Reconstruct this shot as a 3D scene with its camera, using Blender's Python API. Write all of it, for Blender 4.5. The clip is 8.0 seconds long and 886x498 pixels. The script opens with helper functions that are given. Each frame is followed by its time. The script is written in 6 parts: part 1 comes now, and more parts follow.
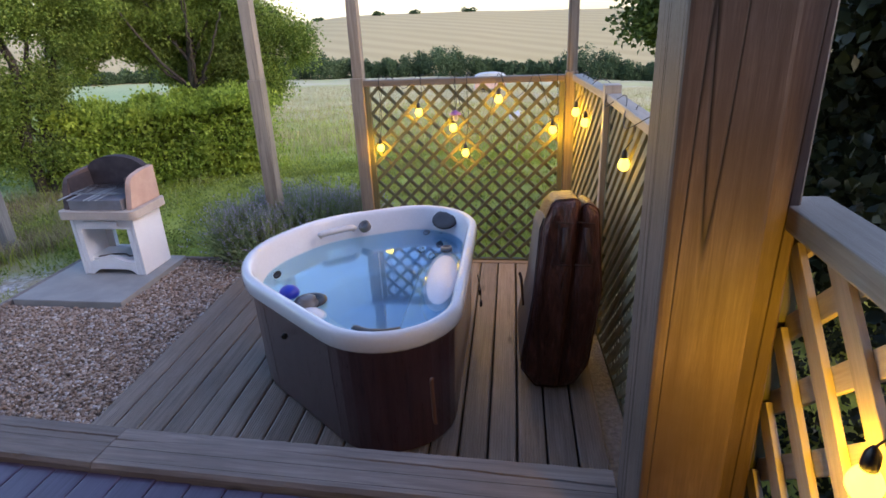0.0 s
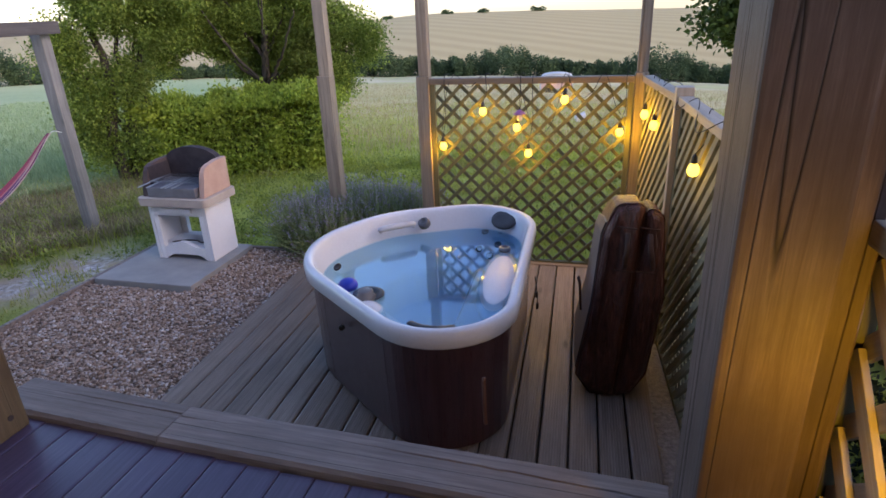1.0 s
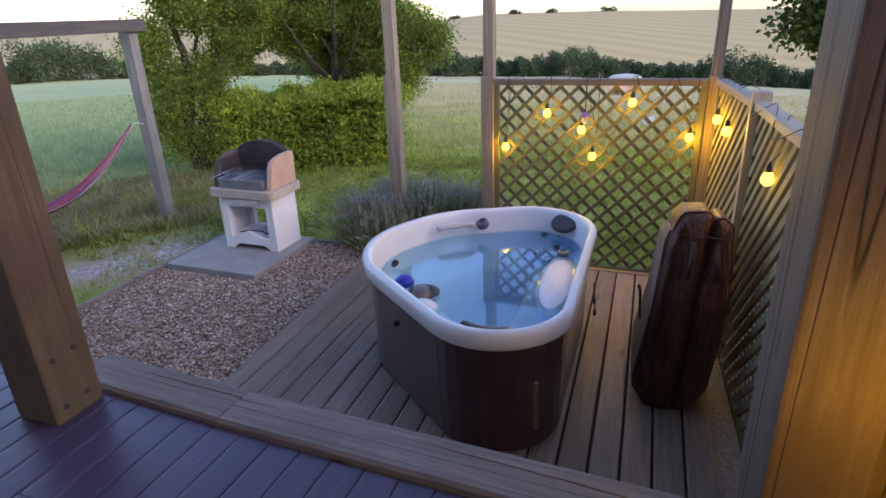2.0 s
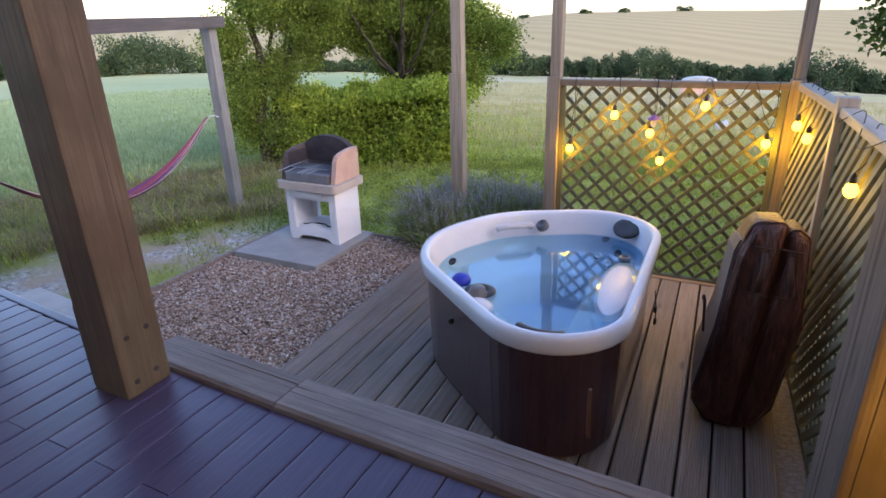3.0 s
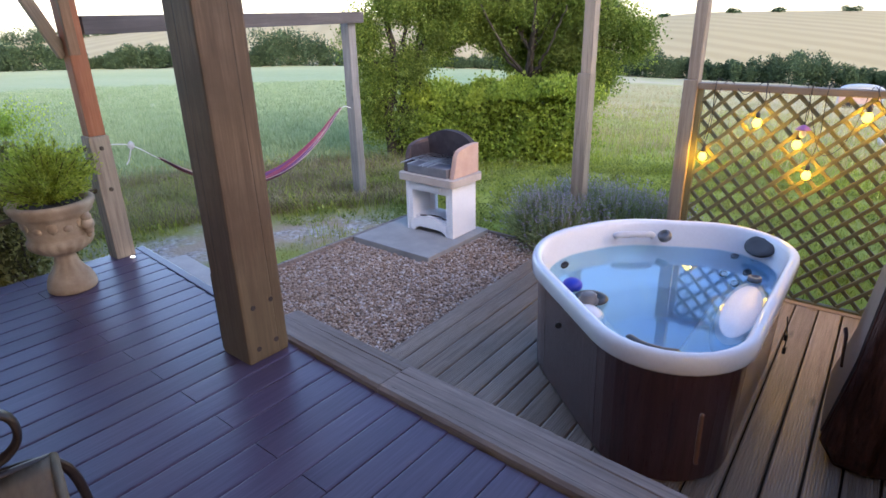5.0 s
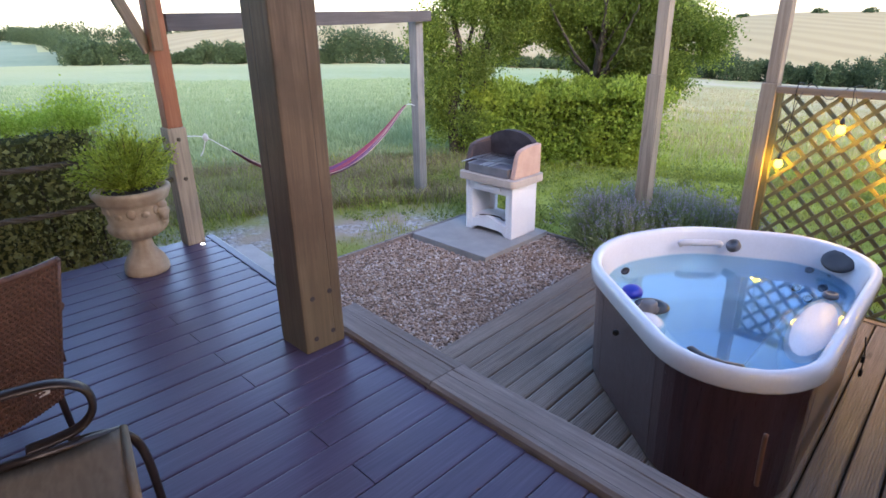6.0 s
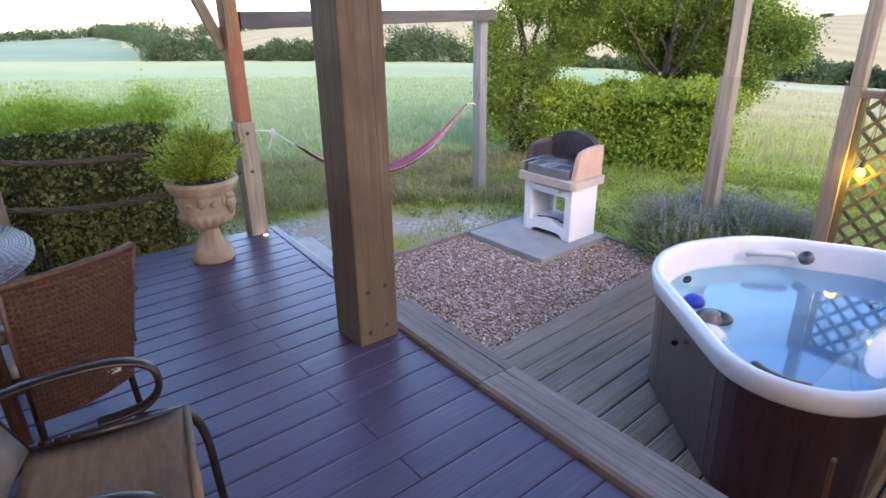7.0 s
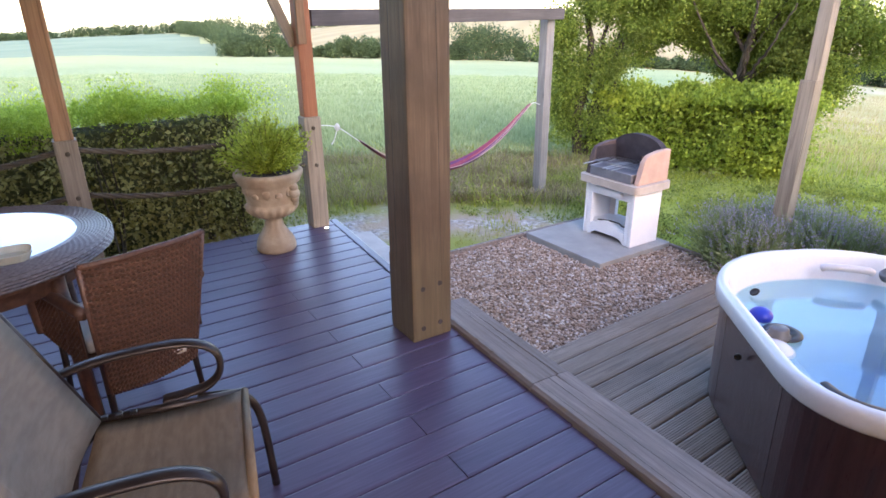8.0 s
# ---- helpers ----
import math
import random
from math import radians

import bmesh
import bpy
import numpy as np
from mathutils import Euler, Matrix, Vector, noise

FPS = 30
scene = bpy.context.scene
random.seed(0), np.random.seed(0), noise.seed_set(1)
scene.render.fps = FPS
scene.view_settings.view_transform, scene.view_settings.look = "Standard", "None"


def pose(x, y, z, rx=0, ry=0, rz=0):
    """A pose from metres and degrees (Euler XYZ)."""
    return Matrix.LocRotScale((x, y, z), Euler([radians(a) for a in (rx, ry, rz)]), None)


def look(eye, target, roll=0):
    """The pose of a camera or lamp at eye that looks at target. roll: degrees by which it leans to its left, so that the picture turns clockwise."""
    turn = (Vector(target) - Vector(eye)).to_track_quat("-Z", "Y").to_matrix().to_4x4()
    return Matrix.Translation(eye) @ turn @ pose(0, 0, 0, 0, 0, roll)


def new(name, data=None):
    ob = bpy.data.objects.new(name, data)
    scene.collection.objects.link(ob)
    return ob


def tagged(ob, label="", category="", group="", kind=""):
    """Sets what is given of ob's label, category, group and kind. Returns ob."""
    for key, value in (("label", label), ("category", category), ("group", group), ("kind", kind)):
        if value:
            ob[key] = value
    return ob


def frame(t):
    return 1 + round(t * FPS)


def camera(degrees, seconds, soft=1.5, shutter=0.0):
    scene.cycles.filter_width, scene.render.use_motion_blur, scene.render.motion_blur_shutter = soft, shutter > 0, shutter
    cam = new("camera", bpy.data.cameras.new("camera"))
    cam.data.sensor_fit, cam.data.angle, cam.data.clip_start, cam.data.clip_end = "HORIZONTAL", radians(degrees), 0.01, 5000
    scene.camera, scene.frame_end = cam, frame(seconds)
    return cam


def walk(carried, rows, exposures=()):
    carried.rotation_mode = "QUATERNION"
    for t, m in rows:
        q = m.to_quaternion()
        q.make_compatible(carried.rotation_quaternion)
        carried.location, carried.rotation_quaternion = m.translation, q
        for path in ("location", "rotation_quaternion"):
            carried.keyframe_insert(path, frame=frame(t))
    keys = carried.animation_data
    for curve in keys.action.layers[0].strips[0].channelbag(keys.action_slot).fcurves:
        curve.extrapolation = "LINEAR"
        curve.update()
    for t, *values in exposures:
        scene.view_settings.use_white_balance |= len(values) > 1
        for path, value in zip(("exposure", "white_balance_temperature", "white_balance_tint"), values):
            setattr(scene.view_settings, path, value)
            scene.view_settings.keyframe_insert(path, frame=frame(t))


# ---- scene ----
cam = camera(73.98, 8.0, soft=1.6)
EYE = (0.0, 0.0, 1.55)
TURNS = [
    (0, 67.83, 2.52, 8.19),
    (0.5, 67.89, 2.45, 11.19),
    (1, 67.98, 2.29, 14.38),
    (1.5, 68.11, 2.18, 17.41),
    (3, 68.30, 1.72, 26.70),
    (3.5, 68.36, 1.61, 29.69),
    (4, 68.38, 1.40, 32.84),
    (4.5, 68.37, 1.31, 35.65),
    (6, 68.40, 0.94, 44.75),
    (6.5, 68.40, 0.94, 47.55),
    (7, 68.39, 0.81, 50.65),
    (7.5, 68.31, 0.65, 53.53),
    (8, 68.33, 0.49, 56.68),
]
walk(cam, [(t, pose(*EYE, rx, ry, rz)) for t, rx, ry, rz in TURNS],
     exposures=[(0.0, 1.94, 6500, 25), (0.5, 1.8, 6500, 26), (1.0, 1.68, 6500, 27), (1.5, 1.66, 6500, 27), (3.0, 2.03, 6500, 26), (4.5, 2.2, 6450, 25), (6.0, 2.34, 6480, 24), (7.0, 2.55, 6580, 24), (8.0, 2.78, 6880, 26)])

# ---- light: a clear sky just after sundown, warm festoon bulbs ----
world = bpy.data.worlds.new("dusk_sky")
scene.world = world
world.use_nodes = True
wn = world.node_tree.nodes
sky = wn.new("ShaderNodeTexSky")
sky.sky_type = "NISHITA"
sky.sun_disc = False
sky.sun_elevation = radians(16)
sky.sun_rotation = radians(110)
sky.air_density, sky.dust_density, sky.ozone_density = 1.0, 0.7, 2.5
world.node_tree.links.new(sky.outputs[0], wn["Background"].inputs[0])
wn["Background"].inputs[1].default_value = 0.15

sun = new("sun", bpy.data.lights.new("sun", "SUN"))
sun.data.energy, sun.data.angle, sun.data.color = 0.9, radians(55), (1.0, 0.87, 0.72)
SUN_AZ, SUN_EL = radians(110), radians(16)
sun_from = Vector((math.sin(SUN_AZ) * math.cos(SUN_EL), math.cos(SUN_AZ) * math.cos(SUN_EL), math.sin(SUN_EL)))
sun.matrix_world = look(sun_from * 30, (0, 0, 0))

# ---- materials ----
class Mat:
    """A small builder round a node tree with a Principled shader."""

    def __init__(self, name, rough=0.6, metal=0.0):
        self.m = bpy.data.materials.new(name)
        self.m.use_nodes = True
        self.t = self.m.node_tree
        self.b = self.t.nodes["Principled BSDF"]
        self.b.inputs["Roughness"].default_value = rough
        self.b.inputs["Metallic"].default_value = metal
        self.coord = self.t.nodes.new("ShaderNodeTexCoord").outputs["Object"]

    def link(self, a, b):
        self.t.links.new(a, b)

    def shifted(self, amount=9.0):
        """Object coordinates, shifted at random from object to object."""
        info = self.t.nodes.new("ShaderNodeObjectInfo")
        mul = self.t.nodes.new("ShaderNodeMath")
        mul.operation = "MULTIPLY"
        self.link(info.outputs["Random"], mul.inputs[0])
        mul.inputs[1].default_value = amount
        add = self.t.nodes.new("ShaderNodeVectorMath")
        self.link(self.coord, add.inputs[0])
        self.link(mul.outputs[0], add.inputs[1])
        self.coord = add.outputs[0]
        self.random = info.outputs["Random"]
        return self

    def noise(self, scale, detail=4, stretch=(1, 1, 1), rough=0.6, distort=0.0):
        mp = self.t.nodes.new("ShaderNodeMapping")
        mp.inputs["Scale"].default_value = stretch
        self.link(self.coord, mp.inputs[0])
        n = self.t.nodes.new("ShaderNodeTexNoise")
        n.inputs["Scale"].default_value = scale
        n.inputs["Detail"].default_value = detail
        n.inputs["Roughness"].default_value = rough
        n.inputs["Distortion"].default_value = distort
        self.link(mp.outputs[0], n.inputs["Vector"])
        return n.outputs["Fac"]

    def ramp(self, fac, stops):
        r = self.t.nodes.new("ShaderNodeValToRGB")
        while len(r.color_ramp.elements) < len(stops):
            r.color_ramp.elements.new(0.5)
        for e, (p, c) in zip(r.color_ramp.elements, stops):
            e.position, e.color = p, (*c, 1)
        self.link(fac, r.inputs[0])
        return r.outputs[0]

    def mix(self, fac, a, b, mode="MIX"):
        x = self.t.nodes.new("ShaderNodeMix")
        x.data_type, x.blend_type = "RGBA", mode
        for src, i in ((fac, 0), (a, 6), (b, 7)):
            if isinstance(src, (int, float)):
                x.inputs[i].default_value = src
            elif isinstance(src, tuple):
                x.inputs[i].default_value = (*src, 1)
            else:
                self.link(src, x.inputs[i])
        return x.outputs[2]

    def math(self, op, a, b=0.0):
        x = self.t.nodes.new("ShaderNodeMath")
        x.operation = op
        for src, i in ((a, 0), (b, 1)):
            if isinstance(src, (int, float)):
                x.inputs[i].default_value = src
            else:
                self.link(src, x.inputs[i])
        return x.outputs[0]

    def axis(self, which):
        s = self.t.nodes.new("ShaderNodeSeparateXYZ")
        self.link(self.coord, s.inputs[0])
        return s.outputs[which]

    def vary(self, colour, amount):
        """Brightness that differs from object to object."""
        h = self.t.nodes.new("ShaderNodeHueSaturation")
        self.link(colour, h.inputs["Color"])
        self.link(self.math("MULTIPLY_ADD", self.random, 2 * amount), h.inputs["Value"])
        h.inputs["Value"].links[0].from_node.inputs[2].default_value = 1 - amount
        return h.outputs[0]

    def colour(self, c):
        if isinstance(c, tuple):
            self.b.inputs["Base Color"].default_value = (*c, 1)
        else:
            self.link(c, self.b.inputs["Base Color"])
        return self

    def bump(self, height, strength=0.3, distance=0.01):
        n = self.t.nodes.new("ShaderNodeBump")
        n.inputs["Strength"].default_value = strength
        n.inputs["Distance"].default_value = distance
        self.link(height, n.inputs["Height"])
        if self.b.inputs["Normal"].links:
            self.link(self.b.inputs["Normal"].links[0].from_socket, n.inputs["Normal"])
        self.link(n.outputs[0], self.b.inputs["Normal"])
        return self

    def gloss(self, fac, low, high):
        r = self.t.nodes.new("ShaderNodeMapRange")
        self.link(fac, r.inputs[0])
        r.inputs["To Min"].default_value, r.inputs["To Max"].default_value = low, high
        self.link(r.outputs[0], self.b.inputs["Roughness"])
        return self


def wood(name, dark, mid, light, along=2, rough=0.65, stain=0.5, cracks=0.0, streak=0.35, relief=1.0, foot=None):
    """Timber with its grain along one local axis."""
    w = Mat(name, rough).shifted()
    st = [14.0, 14.0, 14.0]
    st[along] = 0.7
    grain = w.noise(3.0, 8, st, 0.65, 0.6)
    fine = w.noise(16.0, 6, st, 0.7)
    blot = w.noise(2.6, 4)
    c = w.ramp(grain, [(0.28, dark), (0.5, mid), (0.75, light)])
    c = w.mix(w.math("MULTIPLY", w.ramp(fine, [(0.35, (0, 0, 0)), (0.7, (1, 1, 1))]), streak), c, dark)
    c = w.mix(w.math("MULTIPLY", w.ramp(blot, [(0.42, (0, 0, 0)), (0.7, (1, 1, 1))]), stain), c, tuple(0.55 * v for v in mid))
    st2 = [5.0, 5.0, 5.0]
    st2[along] = 1.6
    mp = w.t.nodes.new("ShaderNodeMapping")
    mp.inputs["Scale"].default_value = st2
    w.link(w.coord, mp.inputs[0])
    kn = w.t.nodes.new("ShaderNodeTexVoronoi")
    kn.inputs["Scale"].default_value = 0.9
    w.link(mp.outputs[0], kn.inputs["Vector"])
    knot = w.ramp(kn.outputs["Distance"], [(0.03, (1, 1, 1)), (0.1, (0, 0, 0))])
    c = w.mix(w.math("MULTIPLY", knot, 0.75), c, tuple(0.35 * v for v in dark))
    if cracks:
        st3 = [3.0, 3.0, 3.0]
        st3[along] = 0.035
        line = w.noise(2.0, 1.5, st3, 0.45, 0.1)
        band = w.math("ABSOLUTE", w.math("SUBTRACT", line, 0.5))
        gap = w.ramp(band, [(0.0015, (1, 1, 1)), (0.005, (0, 0, 0))])
        c = w.mix(w.math("MULTIPLY", gap, cracks), c, tuple(0.2 * v for v in dark))
        w.bump(w.math("MULTIPLY", gap, -1.0), 0.6, 0.006)
    if foot:
        # paler tan foot: fades out with a ragged edge about knee height
        tc = w.t.nodes.new("ShaderNodeTexCoord")
        sep = w.t.nodes.new("ShaderNodeSeparateXYZ")
        w.link(tc.outputs["Object"], sep.inputs[0])
        foot_edge = w.math("ADD", sep.outputs[2], w.math("MULTIPLY", w.math("SUBTRACT", w.noise(2.2, 4, (6, 6, 1)), 0.5), 0.9))
        c = w.mix(w.ramp(foot_edge, [(0.12, (0.85, 0.85, 0.85)), (0.62, (0, 0, 0))]), c, w.ramp(grain, [(0.28, tuple(0.6 * v for v in foot)), (0.7, foot)]))
    w.colour(w.vary(c, 0.14))
    w.bump(fine, 0.35 * relief, 0.003)
    w.bump(grain, 0.25 * relief, 0.004)
    w.gloss(fine, rough - 0.08, rough + 0.15)
    return w.m


def plain(name, a, b, scale=6.0, rough=0.5, bump=0.15, metal=0.0, fine=60.0, depth=0.003):
    """Two colours mixed by noise at two scales, with a fine relief."""
    p = Mat(name, rough, metal).shifted()
    big, small = p.noise(scale, 5), p.noise(fine, 4)
    c = p.mix(p.ramp(big, [(0.35, (0, 0, 0)), (0.68, (1, 1, 1))]), a, b)
    c = p.mix(p.math("MULTIPLY", small, 0.3), c, tuple(0.6 * v for v in a))
    p.colour(c)
    p.bump(small, bump, depth)
    p.gloss(big, rough * 0.85, min(1.0, rough * 1.2))
    return p.m


def leafy(name, dark, mid, light, rough=0.55, passing=0.25, patch=None, patch_scale=0.9):
    """Leaves whose colour differs from leaf to leaf and from clump to clump."""
    p = Mat(name, rough)
    geo = p.t.nodes.new("ShaderNodeNewGeometry")
    clump = p.noise(1.3, 3)
    c = p.ramp(geo.outputs["Random Per Island"], [(0.0, dark), (0.5, mid), (1.0, light)])
    c = p.mix(p.math("MULTIPLY", p.ramp(clump, [(0.4, (0, 0, 0)), (0.65, (1, 1, 1))]), 0.5), c, dark)
    if patch:
        c = p.mix(p.math("MULTIPLY", p.ramp(p.noise(patch_scale, 2), [(0.5, (0, 0, 0)), (0.66, (1, 1, 1))]), 0.65), c, patch)
    p.colour(c)
    p.b.inputs["Specular IOR Level"].default_value = 0.22
    tr = p.t.nodes.new("ShaderNodeBsdfTranslucent")
    p.link(c, tr.inputs["Color"])
    mx = p.t.nodes.new("ShaderNodeMixShader")
    mx.inputs[0].default_value = passing
    out = p.t.nodes["Material Output"]
    p.link(p.b.outputs[0], mx.inputs[1])
    p.link(tr.outputs[0], mx.inputs[2])
    p.link(mx.outputs[0], out.inputs[0])
    return p.m


OAK = wood("weathered_oak", (0.062, 0.038, 0.023), (0.116, 0.073, 0.044), (0.172, 0.115, 0.074), 2, 0.6, 0.9, cracks=0.9, streak=0.3, relief=0.9, foot=(0.15, 0.112, 0.064))
GREYOAK = wood("grey_weathered_oak", (0.08, 0.052, 0.043), (0.155, 0.108, 0.09), (0.235, 0.172, 0.146), 2, 0.6, 0.85, cracks=1.0, streak=0.5)
OAKFOOT = wood("tan_oak", (0.105, 0.078, 0.042), (0.17, 0.128, 0.072), (0.225, 0.175, 0.105), 2, 0.65, 0.7, cracks=0.8, streak=0.25)
POST = wood("softwood_post", (0.17, 0.13, 0.092), (0.29, 0.23, 0.168), (0.4, 0.325, 0.245), 2, stain=0.3, cracks=0.6, streak=0.2)
GREYPOST = wood("grey_timber", (0.12, 0.112, 0.105), (0.2, 0.19, 0.18), (0.29, 0.275, 0.265), 2, cracks=0.6, streak=0.2)
DARKBEAM = wood("dark_weathered_timber", (0.055, 0.045, 0.044), (0.09, 0.076, 0.074), (0.13, 0.113, 0.11), 2, cracks=0.6, streak=0.2)
# Warm light on the upper rope-post shafts is put into these two colours.
GLOWPOST = wood("red_glow_timber", (0.27, 0.09, 0.04), (0.42, 0.155, 0.07), (0.5, 0.23, 0.12), 2, stain=0.25, cracks=0.4, streak=0.2)
AMBERPOST = wood("amber_tint_timber", (0.19, 0.1, 0.05), (0.31, 0.175, 0.09), (0.4, 0.24, 0.14), 2, stain=0.25, cracks=0.5, streak=0.2)
SLEEPER = wood("weathered_sleeper", (0.13, 0.104, 0.092), (0.225, 0.187, 0.168), (0.33, 0.278, 0.25), 0, 0.7, 0.4, cracks=1.0)
DECK_LOW = wood("grooved_softwood", (0.17, 0.142, 0.123), (0.295, 0.25, 0.215), (0.4, 0.34, 0.295), 1, 0.42, 0.45)
LATH = wood("treated_lath", (0.078, 0.076, 0.036), (0.125, 0.12, 0.06), (0.178, 0.168, 0.09), 2, 0.7, 0.3, streak=0.2)
BROWNRAIL = wood("brown_rail_timber", (0.13, 0.092, 0.06), (0.2, 0.148, 0.1), (0.27, 0.205, 0.145), 2, 0.6, 0.3)
# Paler copy of LATH: bulb light on the side panels is in the colour.
LITLATH = wood("bulb_lit_lath", (0.19, 0.17, 0.095), (0.27, 0.245, 0.145), (0.35, 0.32, 0.2), 2, 0.7, 0.3, streak=0.2)
RAIL = wood("handrail_timber", (0.26, 0.215, 0.17), (0.37, 0.315, 0.255), (0.47, 0.41, 0.34), 2, 0.5, 0.3)


def composite():
    p = Mat("composite_board", 0.45).shifted()
    streak = p.noise(5.0, 6, (20, 0.8, 20), 0.6)
    blot = p.noise(2.2, 4)
    scuff = p.noise(40.0, 5)
    c = p.ramp(streak, [(0.3, (0.05, 0.036, 0.073)), (0.55, (0.073, 0.053, 0.101)), (0.8, (0.107, 0.08, 0.138))])
    c = p.mix(p.math("MULTIPLY", p.ramp(blot, [(0.4, (0, 0, 0)), (0.7, (1, 1, 1))]), 0.3), c, (0.115, 0.09, 0.12))
    p.colour(p.vary(c, 0.1))
    p.bump(streak, 0.25, 0.002)
    p.bump(scuff, 0.2, 0.001)
    p.gloss(blot, 0.25, 0.44)
    return p.m


COMPOSITE = composite()
STONE = plain("gravel_stone", (0.24, 0.18, 0.14), (0.36, 0.30, 0.25), 20, 0.75)
SLAB = plain("paving_slab", (0.27, 0.27, 0.27), (0.36, 0.355, 0.345), 5, 0.75, 0.3, fine=90)
WHITE_STONE = plain("white_masonry", (0.8, 0.81, 0.85), (0.85, 0.86, 0.89), 7, 0.75, 0.35, fine=70)
TERRACOTTA = plain("terracotta", (0.5, 0.32, 0.25), (0.6, 0.41, 0.33), 6, 0.8, 0.3)
BUFF = plain("buff_concrete", (0.46, 0.39, 0.34), (0.56, 0.49, 0.43), 6, 0.8, 0.3)
SOOT = plain("sooty_refractory", (0.024, 0.019, 0.024), (0.062, 0.05, 0.057), 9, 0.85, 0.3)
STEEL = plain("dull_steel", (0.45, 0.45, 0.45), (0.6, 0.6, 0.6), 12, 0.35, 0.05, 1.0)
ACRYLIC = plain("white_acrylic", (0.73, 0.745, 0.80), (0.77, 0.785, 0.84), 3, 0.09, 0.02)
MATTWHITE = plain("textured_white_acrylic", (0.7, 0.715, 0.77), (0.76, 0.775, 0.83), 14, 0.35, 0.25, fine=30, depth=0.006)
SKIRT = wood("mahogany_skirt", (0.032, 0.011, 0.0125), (0.058, 0.023, 0.026), (0.082, 0.036, 0.04), 2, 0.27, 0.3)
SKIRT.node_tree.nodes["Principled BSDF"].inputs["Coat Weight"].default_value = 0.7
SKIRT.node_tree.nodes["Principled BSDF"].inputs["Coat Roughness"].default_value = 0.12
GREYPLASTIC = plain("grey_plastic", (0.12, 0.12, 0.13), (0.16, 0.16, 0.17), 10, 0.3, 0.03)
DARKPAD = plain("dark_grey_pad", (0.04, 0.038, 0.042), (0.06, 0.057, 0.062), 10, 0.5, 0.05)
PALEPLASTIC = plain("pale_plastic", (0.55, 0.54, 0.56), (0.62, 0.61, 0.63), 10, 0.3, 0.03)
BLACKPLASTIC = plain("black_plastic", (0.012, 0.012, 0.013), (0.022, 0.022, 0.024), 10, 0.35, 0.05)
BLUEPLASTIC = plain("blue_plastic", (0.012, 0.03, 0.42), (0.02, 0.05, 0.5), 10, 0.35, 0.03)
COVERSTRAP = plain("cover_webbing", (0.05, 0.021, 0.016), (0.08, 0.036, 0.027), 12, 0.6, 0.3)
COPPER = plain("brown_strap", (0.13, 0.06, 0.04), (0.18, 0.085, 0.055), 10, 0.5, 0.1)
ROPE = plain("hemp_rope", (0.07, 0.055, 0.036), (0.13, 0.102, 0.07), 30, 0.9, 0.6)
WHITEROPE = plain("white_cord", (0.6, 0.58, 0.56), (0.72, 0.7, 0.68), 30, 0.8, 0.4)
CABLE = plain("black_cable", (0.01, 0.01, 0.01), (0.02, 0.02, 0.02), 30, 0.5, 0.1)
URN = plain("weathered_urn_stone", (0.36, 0.262, 0.175), (0.52, 0.415, 0.295), 9, 0.85, 0.5, fine=80, depth=0.004)
SOIL = plain("dark_soil", (0.03, 0.022, 0.016), (0.06, 0.045, 0.032), 20, 0.95, 0.6)
RATTAN = plain("brown_rattan", (0.065, 0.028, 0.017), (0.14, 0.063, 0.037), 40, 0.5, 0.3)
BRONZE = plain("bronze_frame", (0.035, 0.025, 0.022), (0.055, 0.04, 0.034), 12, 0.35, 0.1, 0.5)
CREAM = plain("cream_cushion", (0.55, 0.5, 0.44), (0.63, 0.58, 0.52), 8, 0.9, 0.3)
WALL = plain("unseen_dark_wall", (0.1, 0.075, 0.06), (0.145, 0.11, 0.09), 4, 0.8, 0.3)


def vinyl():
    p = Mat("brown_vinyl", 0.38).shifted()
    streak = p.noise(3.0, 6, (7, 7, 1.6), 0.65, 1.6)
    small = p.noise(60.0, 4)
    c = p.ramp(streak, [(0.3, (0.036, 0.0115, 0.0095)), (0.52, (0.095, 0.033, 0.026)), (0.75, (0.2, 0.08, 0.062))])
    p.colour(c)
    p.bump(p.noise(2.6, 4, (9, 9, 1.4), 0.55, 1.6), 1.0, 0.035)
    p.bump(streak, 0.5, 0.012)
    p.bump(small, 0.15, 0.002)
    p.gloss(streak, 0.3, 0.52)
    return p.m


VINYL = vinyl()


def emitter(name, colour, strength):
    m = bpy.data.materials.new(name)
    m.use_nodes = True
    b = m.node_tree.nodes["Principled BSDF"]
    b.inputs["Base Color"].default_value = (*colour, 1)
    b.inputs["Emission Color"].default_value = (*colour, 1)
    b.inputs["Emission Strength"].default_value = strength
    return m


GLOW = emitter("warm_bulb_glow", (1.0, 0.7, 0.06), 1.5)


def glass(name, tint, rough=0.0, ior=1.45):
    p = Mat(name, rough)
    p.colour(tint)
    p.b.inputs["Transmission Weight"].default_value = 1.0
    p.b.inputs["IOR"].default_value = ior
    return p


def water():
    p = glass("pool_water", (0.36, 0.68, 0.92), 0.0, 1.42)
    p.bump(p.noise(3.0, 2), 0.05, 0.004)
    return p.m


WATER = water()


def table_top_glass():
    p = Mat("table_glass", 0.04)
    p.colour((0.32, 0.35, 0.38))
    p.b.inputs["Coat Weight"].default_value = 1.0
    return p.m


TABLE_GLASS = table_top_glass()


# ---- mesh helpers ----
def mesh_of(bm, name, smooth=False):
    me = bpy.data.meshes.new(name)
    bmesh.ops.recalc_face_normals(bm, faces=bm.faces)
    bm.to_mesh(me)
    bm.free()
    if smooth:
        for p in me.polygons:
            p.use_smooth = True
    return me


